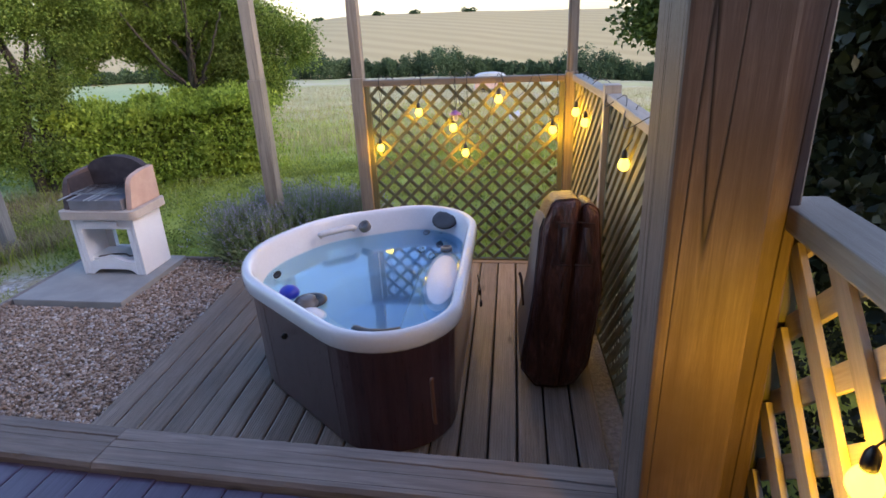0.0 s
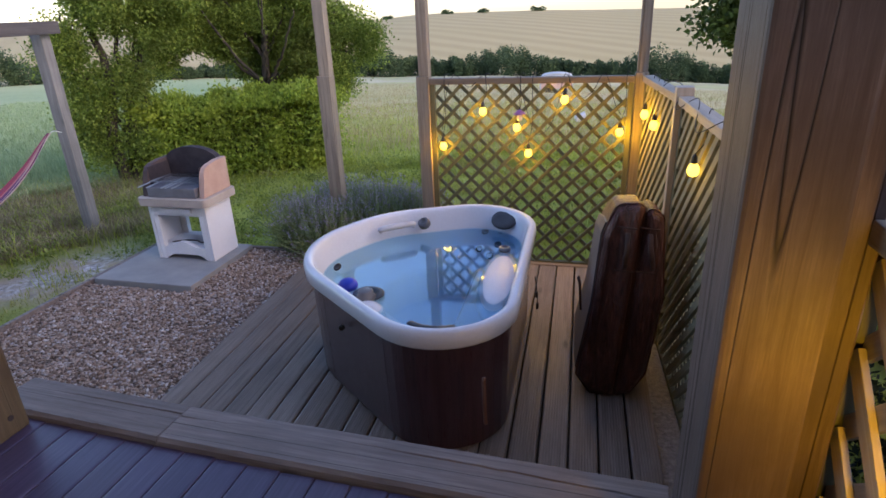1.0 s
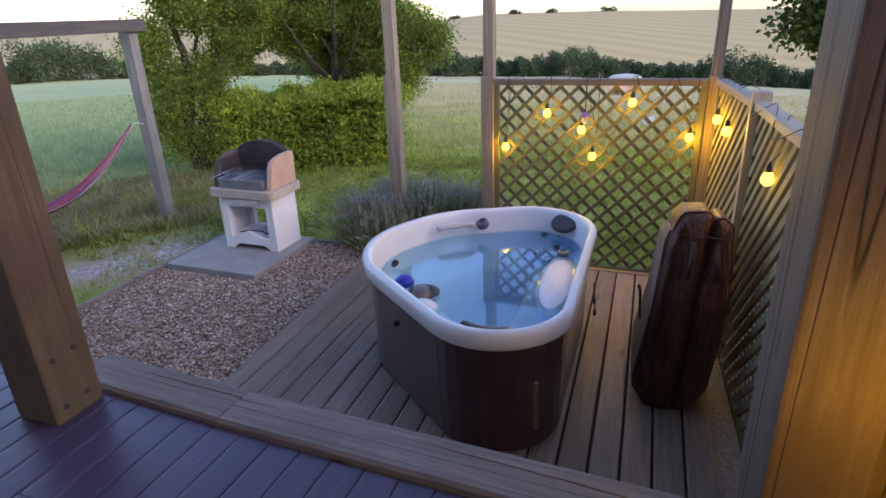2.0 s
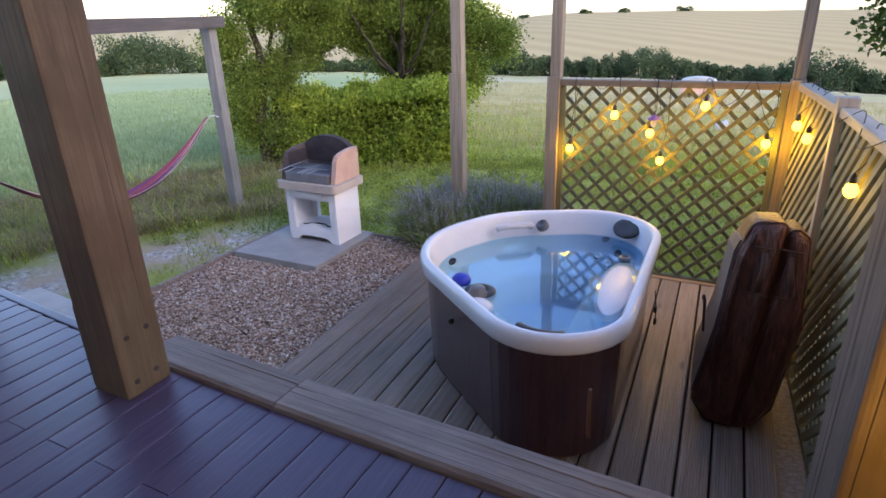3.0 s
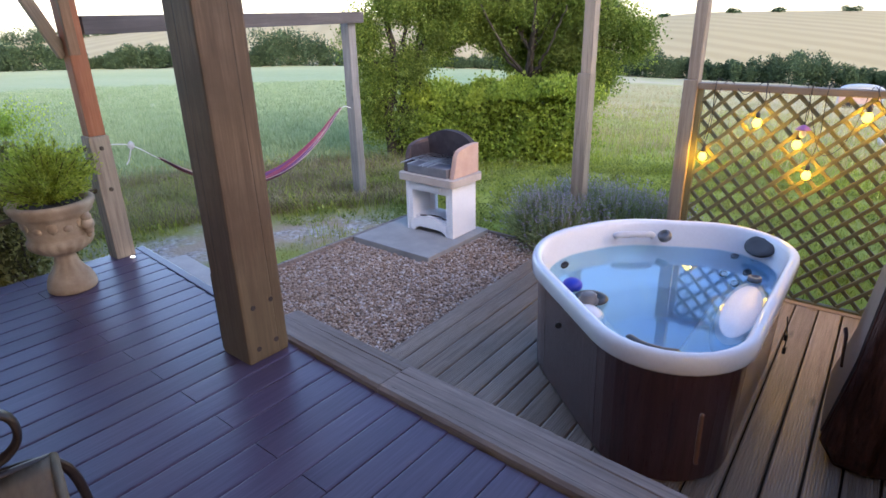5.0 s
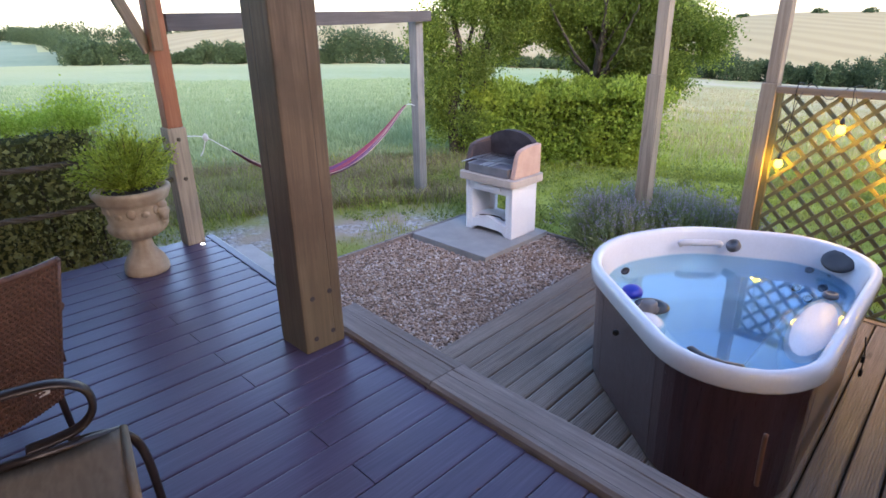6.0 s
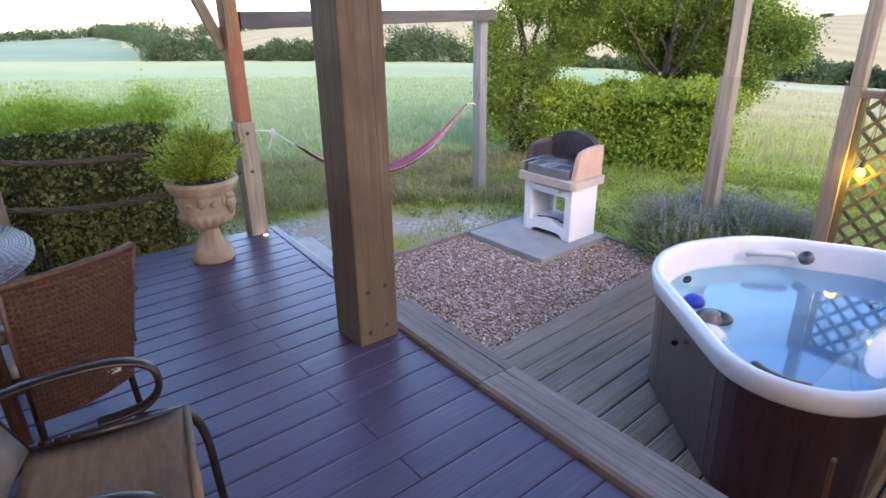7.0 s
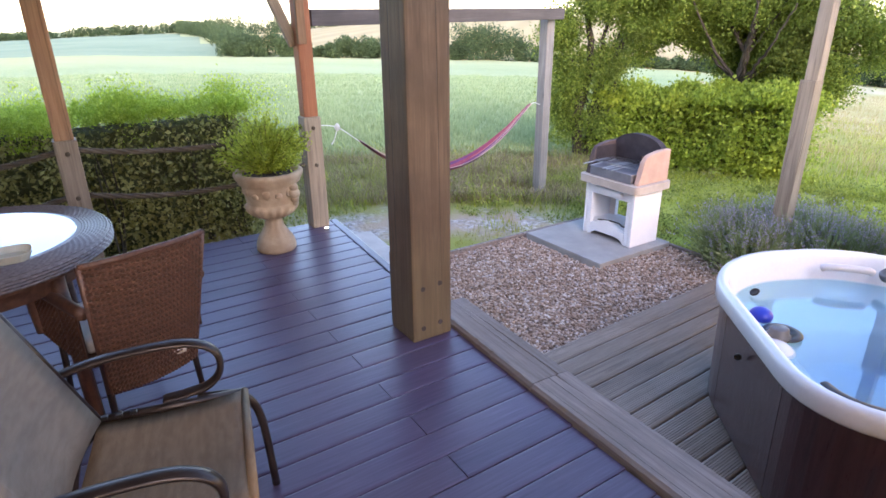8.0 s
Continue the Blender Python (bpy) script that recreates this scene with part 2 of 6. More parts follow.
def raw_mesh(name, verts, faces, mats, smooth=False, index=None):
    me = bpy.data.meshes.new(name)
    me.from_pydata([tuple(v) for v in verts], [], faces)
    for m in mats:
        me.materials.append(m)
    if index is not None:
        me.polygons.foreach_set("material_index", np.asarray(index, dtype=np.int32))
    if smooth:
        me.polygons.foreach_set("use_smooth", np.ones(len(me.polygons), dtype=bool))
    me.update()
    return me


def part(name, bm, material, parent=None, label="", m=None, smooth=False):
    """One mesh object under a thing or a part."""
    me = bm if isinstance(bm, bpy.types.Mesh) else mesh_of(bm, name, smooth)
    if material and not me.materials:
        me.materials.append(material)
    ob = new(name, me)
    if parent:
        ob.parent = parent
    if m is not None:
        ob.matrix_basis = m
    return tagged(ob, label) if label else ob


def thing(name, at, label, category, group="", turn=0.0, kind=""):
    ob = new(name)
    ob.empty_display_size = 0.1
    ob.matrix_basis = pose(*at, 0, 0, turn)
    return tagged(ob, label, category, group, kind)


def box(x0, x1, y0, y1, z0, z1, bevel=0.004, seg=1, bm=None):
    own = bm is None
    b = bmesh.new()
    bmesh.ops.create_cube(b, size=1)
    bmesh.ops.transform(b, matrix=Matrix.LocRotScale(((x0 + x1) / 2, (y0 + y1) / 2, (z0 + z1) / 2), None, (x1 - x0, y1 - y0, z1 - z0)), verts=b.verts)
    if bevel:
        bmesh.ops.bevel(b, geom=b.edges[:], offset=bevel, segments=seg, affect="EDGES", profile=0.6)
    if own:
        return b
    return merge(bm, b)


def merge(bm, b):
    me = bpy.data.meshes.new("scratch")
    b.to_mesh(me)
    b.free()
    bm.from_mesh(me)
    bpy.data.meshes.remove(me)
    return bm


def along(p, q, roll=0.0):
    """The pose whose z axis runs from p towards q."""
    p, q = Vector(p), Vector(q)
    d = (q - p).normalized()
    up = Vector((0, 0, 1)) if abs(d.z) < 0.9 else Vector((0, 1, 0))
    x = up.cross(d).normalized()
    y = d.cross(x)
    m = Matrix((x, y, d)).transposed().to_4x4()
    return Matrix.Translation(p) @ m @ pose(0, 0, 0, 0, 0, roll)


def beam(name, p, q, w, h, mat, parent=None, bevel=0.006, label="", roll=0.0):
    """A squared timber from p to q; w across, h the other way."""
    length = (Vector(q) - Vector(p)).length
    return part(name, box(-w / 2, w / 2, -h / 2, h / 2, 0, length, bevel, 2), mat, parent, label, along(p, q, roll))


def tube(points, radius, seg=8, closed=False):
    pts = [Vector(p) for p in points]
    bm = bmesh.new()
    rings = []
    last = None
    n = len(pts)
    for i, p in enumerate(pts):
        a = pts[i - 1] if (i or closed) else p
        b = pts[(i + 1) % n] if (i < n - 1 or closed) else p
        d = (b - a).normalized()
        if last is None:
            ref = Vector((0, 0, 1)) if abs(d.z) < 0.9 else Vector((1, 0, 0))
            u = ref.cross(d).normalized()
        else:
            u = (last - d * last.dot(d)).normalized()
        last = u
        v = d.cross(u)
        r = radius(i / max(1, n - 1)) if callable(radius) else radius
        ru, rv = r if isinstance(r, tuple) else (r, r)
        rings.append([bm.verts.new(p + ru * math.cos(2 * math.pi * k / seg) * u + rv * math.sin(2 * math.pi * k / seg) * v) for k in range(seg)])
    for i in range(n if closed else n - 1):
        a, b = rings[i], rings[(i + 1) % n]
        for k in range(seg):
            bm.faces.new((a[k], a[(k + 1) % seg], b[(k + 1) % seg], b[k]))
    if not closed:
        bm.faces.new(rings[0])
        bm.faces.new(rings[-1])
    return bm


def lathe(profile, seg=32, wave=None):
    """A turned form: (radius, height) from bottom to top. wave(i, angle) scales the radius."""
    bm = bmesh.new()
    rings = []
    for i, (r, z) in enumerate(profile):
        ring = []
        for k in range(seg):
            a = 2 * math.pi * k / seg
            rr = r * (wave(i, a) if wave else 1.0)
            ring.append(bm.verts.new((rr * math.cos(a), rr * math.sin(a), z)))
        rings.append(ring)
    for a, b in zip(rings, rings[1:]):
        for k in range(seg):
            bm.faces.new((a[k], a[(k + 1) % seg], b[(k + 1) % seg], b[k]))
    bm.faces.new(rings[0])
    bm.faces.new(rings[-1])
    return bm


def curve_points(ctrl, steps=8):
    """A smooth line through control points."""
    c = [Vector(p) for p in ctrl]
    c = [2 * c[0] - c[1], *c, 2 * c[-1] - c[-2]]
    out = []
    for i in range(1, len(c) - 2):
        for s in range(steps):
            t = s / steps
            a, b, d, e = c[i - 1], c[i], c[i + 1], c[i + 2]
            out.append(0.5 * (2 * b + (d - a) * t + (2 * a - 5 * b + 4 * d - e) * t * t + (3 * b - a - 3 * d + e) * t ** 3))
    out.append(c[-2])
    return out


def sag(p, q, drop, n=14):
    p, q = Vector(p), Vector(q)
    return [p.lerp(q, i / n) - Vector((0, 0, 4 * drop * (i / n) * (1 - i / n))) for i in range(n + 1)]


def rounded(corners, inset=0.0, seg=8, least=0.05):
    """The outline of a polygon (x, y, radius), run counter-clockwise, moved in by inset, with round corners."""
    n = len(corners)
    pts = [Vector(c[:2]) for c in corners]
    lines = []
    for i in range(n):
        d = (pts[(i + 1) % n] - pts[i]).normalized()
        nrm = Vector((-d.y, d.x))
        lines.append((pts[i] + nrm * inset, d))
    out = []
    for i in range(n):
        (p, d), (q, e) = lines[i - 1], lines[i]
        cross = d.x * e.y - d.y * e.x
        s = ((q - p).x * e.y - (q - p).y * e.x) / cross
        v = p + d * s
        r = max(least, corners[i][2] - inset)
        ang = d.angle(e)
        cut = r * math.tan(ang / 2)
        a, b = v - d * cut, v + e * cut
        centre = a + Vector((-d.y, d.x)) * r
        a0 = math.atan2(a.y - centre.y, a.x - centre.x)
        for k in range(seg + 1):
            t = a0 + ang * k / seg
            out.append(centre + r * Vector((math.cos(t), math.sin(t))))
    return out


def loft(rings, cap_first=True, cap_last=True):
    bm = bmesh.new()
    vs = [[bm.verts.new(p) for p in ring] for ring in rings]
    n = len(vs[0])
    for a, b in zip(vs, vs[1:]):
        for k in range(n):
            bm.faces.new((a[k], a[(k + 1) % n], b[(k + 1) % n], b[k]))
    if cap_first:
        bm.faces.new(vs[0])
    if cap_last:
        bm.faces.new(vs[-1])
    return bm


def leaves(name, points, outward, size, mat, rng, spread=0.7, long=1.8):
    """Folded leaves at the points: two triangles each side of the midrib, one island each."""
    n = len(points)
    d = outward + spread * rng.normal(size=(n, 3))
    d /= np.linalg.norm(d, axis=1)[:, None] + 1e-9
    side = np.cross(d, rng.normal(size=(n, 3)))
    side /= np.linalg.norm(side, axis=1)[:, None] + 1e-9
    s = (size * rng.uniform(0.6, 1.35, n))[:, None]
    nrm = np.cross(d, side)
    base = points
    tip = points + d * s * long
    midp = points + d * s * long * 0.45 + nrm * s * 0.12
    v = np.stack([base, midp + side * s * 0.5, tip, midp - side * s * 0.5], 1).reshape(-1, 3)
    i = np.arange(n)[:, None] * 4
    f = np.concatenate([i + [0, 1, 2], i + [0, 2, 3]], 0)
    me = bpy.data.meshes.new(name)
    me.vertices.add(len(v))
    me.vertices.foreach_set("co", v.ravel())
    me.loops.add(f.size)
    me.loops.foreach_set("vertex_index", f.ravel().astype(np.int32))
    me.polygons.add(len(f))
    me.polygons.foreach_set("loop_start", np.arange(0, f.size, 3, dtype=np.int32))
    me.polygons.foreach_set("loop_total", np.full(len(f), 3, dtype=np.int32))
    me.materials.append(mat)
    me.update(calc_edges=True)
    return me


def blob_points(rng, n, centre, radii, shell=0.55):
    """Points in the outer part of an ellipsoid, and their outward directions."""
    d = rng.normal(size=(n, 3))
    d /= np.linalg.norm(d, axis=1)[:, None]
    r = shell + (1 - shell) * rng.random(n) ** 0.6
    return np.asarray(centre) + d * np.asarray(radii) * r[:, None], d


def blades(name, xy, z, height, width, mat, rng, lean=0.35):
    """Grass blades: a tapered, bent strip of three triangles each."""
    n = len(xy)
    a = rng.uniform(0, 2 * math.pi, n)
    tuft = 0.5 + 0.25 * (np.sin(7.1 * xy[:, 0] + 3.3 * np.sin(2.3 * xy[:, 1])) + np.sin(6.3 * xy[:, 1] + 2.9 * np.sin(3.1 * xy[:, 0])))
    h = height * rng.uniform(0.5, 1.2, n) * (0.55 + 0.8 * tuft)
    side = np.stack([np.cos(a), np.sin(a), np.zeros(n)], 1) * (width * 0.5 * rng.uniform(0.7, 1.3, n))[:, None]
    b = a + rng.normal(1.57, 0.5, n)
    off = np.stack([np.cos(b), np.sin(b), np.zeros(n)], 1) * (h * lean * rng.uniform(0.2, 1.4, n))[:, None]
    base = np.concatenate([xy, z[:, None]], 1)
    up = np.zeros((n, 3))
    up[:, 2] = h
    v = np.stack([base - side, base + side, base + off * 0.35 + up * 0.6 + side * 0.8, base + off * 0.35 + up * 0.6 - side * 0.8, base + off + up * 0.95], 1).reshape(-1, 3)
    i = np.arange(n)[:, None] * 5
    f = np.concatenate([i + [0, 1, 2], i + [0, 2, 3], i + [3, 2, 4]], 0)
    me = bpy.data.meshes.new(name)
    me.vertices.add(len(v))
    me.vertices.foreach_set("co", v.ravel())
    me.loops.add(f.size)
    me.loops.foreach_set("vertex_index", f.ravel().astype(np.int32))
    me.polygons.add(len(f))
    me.polygons.foreach_set("loop_start", np.arange(0, f.size, 3, dtype=np.int32))
    me.polygons.foreach_set("loop_total", np.full(len(f), 3, dtype=np.int32))
    me.materials.append(mat)
    me.update(calc_edges=True)
    return me

# ---- ground: one sheet to the horizon, falling to a hedged valley and rising to a stubble hill ----
LOW = -0.37          # top of the lower deck
LAWN = -0.47         # ground beside the decks
EDGE_AT = 125.0      # distance of the hedge in the valley
CREST_AT = 360.0


def valley_angle(az):
    """How many degrees below the level the foot of the far hedge lies, by bearing (degrees, to the left)."""
    return np.interp(az, [-60, -10, 0, 9, 21, 30, 47, 62, 79, 86, 120], [6.8, 6.75, 6.25, 5.8, 5.45, 5.0, 4.1, 3.7, 3.12, 2.75, 2.5])


def crest_angle(az):
    return np.interp(az, [-60, -10, 0, 6, 14, 17, 20, 24, 32, 60, 63, 68, 73, 76, 80, 86, 95, 120], [0.6, 0.6, 0.45, 0.25, 0.18, 0.2, 0.5, 0.55, 0.5, 0.45, 0.55, 0.9, 1.4, 1.2, 1.15, 1.3, 1.6, 1.6])


def ground_z(x, y):
    x, y = np.asarray(x, float), np.asarray(y, float)
    r = np.hypot(x, y)
    az = np.degrees(np.arctan2(-x, y))
    fade = np.clip((np.abs(az) - 120) / 40, 0, 1)
    low = EYE[2] - EDGE_AT * np.tan(np.radians(valley_angle(az)))
    high = EYE[2] - CREST_AT * np.tan(np.radians(crest_angle(az)))
    t = np.clip((r - 7) / (EDGE_AT - 7), 0, 1)
    z = LAWN + (low - LAWN) * t
    u = np.clip((r - EDGE_AT - 4) / (CREST_AT - EDGE_AT - 4), 0, 1)
    z = np.where(r > EDGE_AT + 4, low + (high - low) * (u * (1.15 - 0.15 * u)), z)
    v = np.clip((r - CREST_AT) / 2600, 0, 1)
    z = np.where(r > CREST_AT, high - 60 * v, z)
    z = z * (1 - fade) + (LAWN - 0.005 * r) * fade
    bumpy = 0.03 * np.sin(1.7 * x + 0.6 * y) * np.sin(1.3 * y - 0.4 * x)
    return z + bumpy * np.clip((r - 5.5) / 2, 0, 1) * np.clip(r / 20, 0.3, 4)


def track_mask(p):
    """Where the bare, stony track runs past the end of the deck."""
    x, y = p.axis(0), p.axis(1)
    wobble = p.math("MULTIPLY", p.math("SUBTRACT", p.noise(1.4, 4), 0.5), 1.9)
    d = p.math("ADD", p.math("ADD", p.math("MULTIPLY", x, 0.83), p.math("MULTIPLY", y, -0.36)), 5.15)
    d = p.math("ABSOLUTE", p.math("ADD", d, wobble))
    m = p.ramp(p.math("MULTIPLY", d, 0.5), [(0.08, (1, 1, 1)), (0.34, (0, 0, 0))])
    lim = p.ramp(p.math("MULTIPLY", y, 0.2), [(0.78, (1, 1, 1)), (0.95, (0, 0, 0))])
    return p.math("MULTIPLY", m, lim)


def meadow():
    p = Mat("meadow", 0.9)
    big, mid, fine = p.noise(0.12, 4), p.noise(1.1, 5), p.noise(28.0, 5)
    c = p.ramp(mid, [(0.3, (0.24, 0.3, 0.045)), (0.5, (0.36, 0.42, 0.07)), (0.72, (0.47, 0.48, 0.14))])
    c = p.mix(p.ramp(big, [(0.45, (0, 0, 0)), (0.65, (0.8, 0.8, 0.8))]), c, (0.26, 0.235, 0.11))
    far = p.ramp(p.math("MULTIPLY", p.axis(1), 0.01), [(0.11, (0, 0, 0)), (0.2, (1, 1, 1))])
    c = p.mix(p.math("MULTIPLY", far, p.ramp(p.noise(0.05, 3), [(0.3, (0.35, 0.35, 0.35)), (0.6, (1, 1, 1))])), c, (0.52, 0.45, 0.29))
    c = p.mix(p.math("MULTIPLY", fine, 0.22), c, (0.05, 0.07, 0.02))
    stones = p.ramp(p.noise(22.0, 5), [(0.36, (0.2, 0.18, 0.165)), (0.5, (0.38, 0.36, 0.345)), (0.66, (0.6, 0.585, 0.57))])
    dirt = p.mix(p.ramp(p.noise(2.4, 4), [(0.42, (0, 0, 0)), (0.6, (1, 1, 1))]), stones, (0.4, 0.315, 0.225))
    p.colour(p.mix(track_mask(p), c, dirt))
    p.b.inputs["Specular IOR Level"].default_value = 0.15
    p.bump(fine, 0.6, 0.04)
    p.bump(mid, 0.4, 0.1)
    return p.m


def crop():
    p = Mat("green_wheat", 0.85)
    rows = p.noise(1.0, 5, (0.05, 0.9, 1))
    big, fine = p.noise(0.03, 3), p.noise(3.0, 6)
    c = p.ramp(fine, [(0.3, (0.19, 0.265, 0.115)), (0.5, (0.25, 0.33, 0.15)), (0.72, (0.33, 0.4, 0.2))])
    c = p.mix(p.math("MULTIPLY", p.ramp(rows, [(0.4, (0, 0, 0)), (0.7, (1, 1, 1))]), 0.4), c, (0.37, 0.42, 0.22))
    c = p.mix(p.ramp(big, [(0.4, (0, 0, 0)), (0.62, (0.6, 0.6, 0.6))]), c, (0.4, 0.42, 0.22))
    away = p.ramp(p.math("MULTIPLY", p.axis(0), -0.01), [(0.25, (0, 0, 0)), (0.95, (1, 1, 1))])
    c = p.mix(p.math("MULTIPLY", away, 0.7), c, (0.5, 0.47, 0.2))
    p.colour(c)
    p.b.inputs["Specular IOR Level"].default_value = 0.15
    p.bump(fine, 0.7, 0.12)
    return p.m


def stubble():
    p = Mat("mown_stubble", 0.9)
    wave = p.t.nodes.new("ShaderNodeTexWave")
    wave.bands_direction = "DIAGONAL"
    wave.inputs["Scale"].default_value = 0.035
    wave.inputs["Distortion"].default_value = 2.5
    wave.inputs["Detail"].default_value = 2.0
    wave.inputs["Detail Scale"].default_value = 0.4
    p.link(p.coord, wave.inputs["Vector"])
    big, fine = p.noise(0.012, 4), p.noise(0.5, 6)
    c = p.ramp(wave.outputs["Fac"], [(0.15, (0.41, 0.305, 0.135)), (0.5, (0.445, 0.335, 0.15)), (0.85, (0.48, 0.365, 0.172))])
    c = p.mix(p.ramp(big, [(0.4, (0, 0, 0)), (0.65, (0.6, 0.6, 0.6))]), c, (0.44, 0.335, 0.145))
    c = p.mix(p.math("MULTIPLY", fine, 0.3), c, (0.44, 0.35, 0.22))
    p.colour(c)
    p.b.inputs["Specular IOR Level"].default_value = 0.15
    p.bump(fine, 0.4, 0.2)
    return p.m


def pasture():
    p = Mat("far_pasture", 0.9)
    big, fine = p.noise(0.02, 4), p.noise(0.6, 6)
    c = p.ramp(fine, [(0.3, (0.15, 0.215, 0.105)), (0.7, (0.205, 0.275, 0.135))])
    p.colour(p.mix(p.ramp(big, [(0.4, (0, 0, 0)), (0.6, (1, 1, 1))]), c, (0.24, 0.29, 0.15)))
    return p.m


def build_ground():
    radii = np.concatenate([np.linspace(0, 14, 50), np.geomspace(14.4, 420, 110), np.geomspace(450, 4200, 14)])
    steps = 240
    verts, faces, index = [], [], []
    ang = np.linspace(0, 2 * math.pi, steps, endpoint=False)
    for r in radii:
        x, y = -r * np.sin(ang), r * np.cos(ang)
        verts.append(np.stack([x, y, ground_z(x, y)], 1))
    for i in range(len(radii) - 1):
        rm = (radii[i] + radii[i + 1]) / 2
        for k in range(steps):
            az = math.degrees(ang[k])
            az = az - 360 if az > 180 else az
            if rm > EDGE_AT + 2:
                m = 2 if az < 73 else (3 if (az > 75.6 + 4.4 * min(1.0, (rm - EDGE_AT) / 230) ** 1.3 and az < 125 and rm < 345) else 1)
            else:
                m = 1 if (rm > 9.4 and 31 < az < 130 and not (az < 41 and rm < 12)) else 0
            n = steps
            k2 = (k + 1) % n
            faces.append((i * n + k, i * n + k2, (i + 1) * n + k2, (i + 1) * n + k))
            index.append(m)
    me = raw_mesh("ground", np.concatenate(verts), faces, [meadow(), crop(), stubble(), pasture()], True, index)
    ob = new("ground", me)
    tagged(ob, "open farmland: rough grass, green wheat and pale stubble hill", "ground", kind="structure")
    return ob


build_ground()

# ---- upper deck of composite boards ----
deck_upper = thing("deck_upper", (0, 0, 0), "blue-grey composite veranda deck, long narrow boards", "deck", kind="structure")
DECK_X0, DECK_X1, DECK_Y0, DECK_Y1 = -4.36, 0.7, -1.6, 1.47


def deck_end(x):
    """Where the boards stop: a line fitted to the camera's view, slightly askew to them."""
    return float(np.interp(x, [-4.36, -3.09, -2.07, -0.92, 0.62], [1.725, 1.612, 1.54, 1.484, 1.462]))


part("substructure", box(DECK_X0 + 0.03, DECK_X1, DECK_Y0, DECK_Y1 - 0.02, -0.2, -0.045, 0), GREYPOST, deck_upper)
part("fascia", box(DECK_X0, DECK_X0 + 0.028, DECK_Y0, DECK_Y1 + 0.25, -0.17, -0.004, 0.003), COMPOSITE, deck_upper)
beam("edge_trim", (DECK_X0 + 0.02, deck_end(-4.34) + 0.03, -0.075), (-2.5, deck_end(-2.5) + 0.03, -0.075), 0.056, 0.15, COMPOSITE, deck_upper, 0.008)


def step_slab(x, y, z, w, d, turn):
    t = thing("step_slab", (x, y, LAWN), "pale stone step slab beside the deck end", "slab", "step slabs", turn)
    part("slab", box(-w / 2, w / 2, -d / 2, d / 2, -0.03, z - LAWN, 0.01, 2), PALE_STONE, t)


PALE_STONE = plain("pale_stone", (0.46, 0.44, 0.42), (0.58, 0.56, 0.53), 6, 0.8, 0.35)
step_slab(-3.7, 1.84, -0.06, 0.74, 0.16, -5)
step_slab(-3.5, 2.02, -0.24, 0.55, 0.2, -3)

# ---- timber sleepers that stand a little proud of the deck ----
sleeper = thing("timber_sleeper", (0, 0, 0), "weathered split timber sleepers edging the upper deck", "sleeper", kind="structure")


def sleeper_beam(x0, x1, y, turn, seed):
    """A sawn baulk with a wandering split along its top and chipped edges."""
    rng = random.Random(seed)
    n, ln = 46, x1 - x0
    rings = []
    for i in range(n + 1):
        x = -ln / 2 + ln * i / n
        chip = 0.0015 * rng.random() + (0.004 if rng.random() < 0.06 else 0.0)
        split = 0.03 + 0.014 * math.sin(2.1 * x + seed) + rng.gauss(0, 0.0015)
        deep = 0.006 + 0.005 * math.sin(3.3 * x)
        prof = [(-0.112, -0.25), (-0.112, -0.014 - chip), (-0.1 + chip, -0.001), (split - 0.006, 0.0), (split, -deep), (split + 0.005, -0.001), (0.098, -0.002 - chip * 0.5), (0.112, -0.016), (0.112, -0.25)]
        rings.append([Vector((x, py, pz)) for py, pz in prof])
    part("sleeper_beam", loft(rings), SLEEPER, sleeper, m=pose((x0 + x1) / 2, y + 0.008, 0.037, 0, 0, turn))


sleeper_beam(-2.5, -1.618, 1.64, -3.0, 1)
sleeper_beam(-1.615, 0.292, 1.59, -1.6, 2)
part("riser", box(-2.5, 0.62, 1.66, 1.7, LAWN - 0.05, -0.205, 0.004), SLEEPER, sleeper)

# ---- lower deck of grooved softwood boards ----
deck_lower = thing("deck_lower", (0, 0, 0), "weathered grooved softwood deck under the hot tub", "deck", kind="structure")
# Soil-dark sheet under the boards deepens the shade in the gaps by colour.
part("substructure", box(-2.2, 0.31, 1.72, 4.36, LAWN - 0.03, LOW - 0.04, 0), SOIL, deck_lower)

# ---- gravel bed with its edging ----
gravel_bed = thing("gravel_bed", (-3.1, 3.1, LAWN), "brown and grey pea gravel bed with timber edging", "gravel", kind="structure")
BED = plain("gravel_bed_base", (0.19, 0.14, 0.105), (0.27, 0.205, 0.16), 30, 0.9, 0.6)
part("bed", box(-0.88, 0.9, -1.3, 1.32, -0.05, 0.035, 0), BED, gravel_bed)
part("edging", box(-0.92, -0.885, -1.3, 1.34, -0.05, 0.085, 0.004), SLEEPER, gravel_bed)
part("edging", box(-0.885, 0.9, 1.325, 1.36, -0.05, 0.08, 0.004), SLEEPER, gravel_bed)


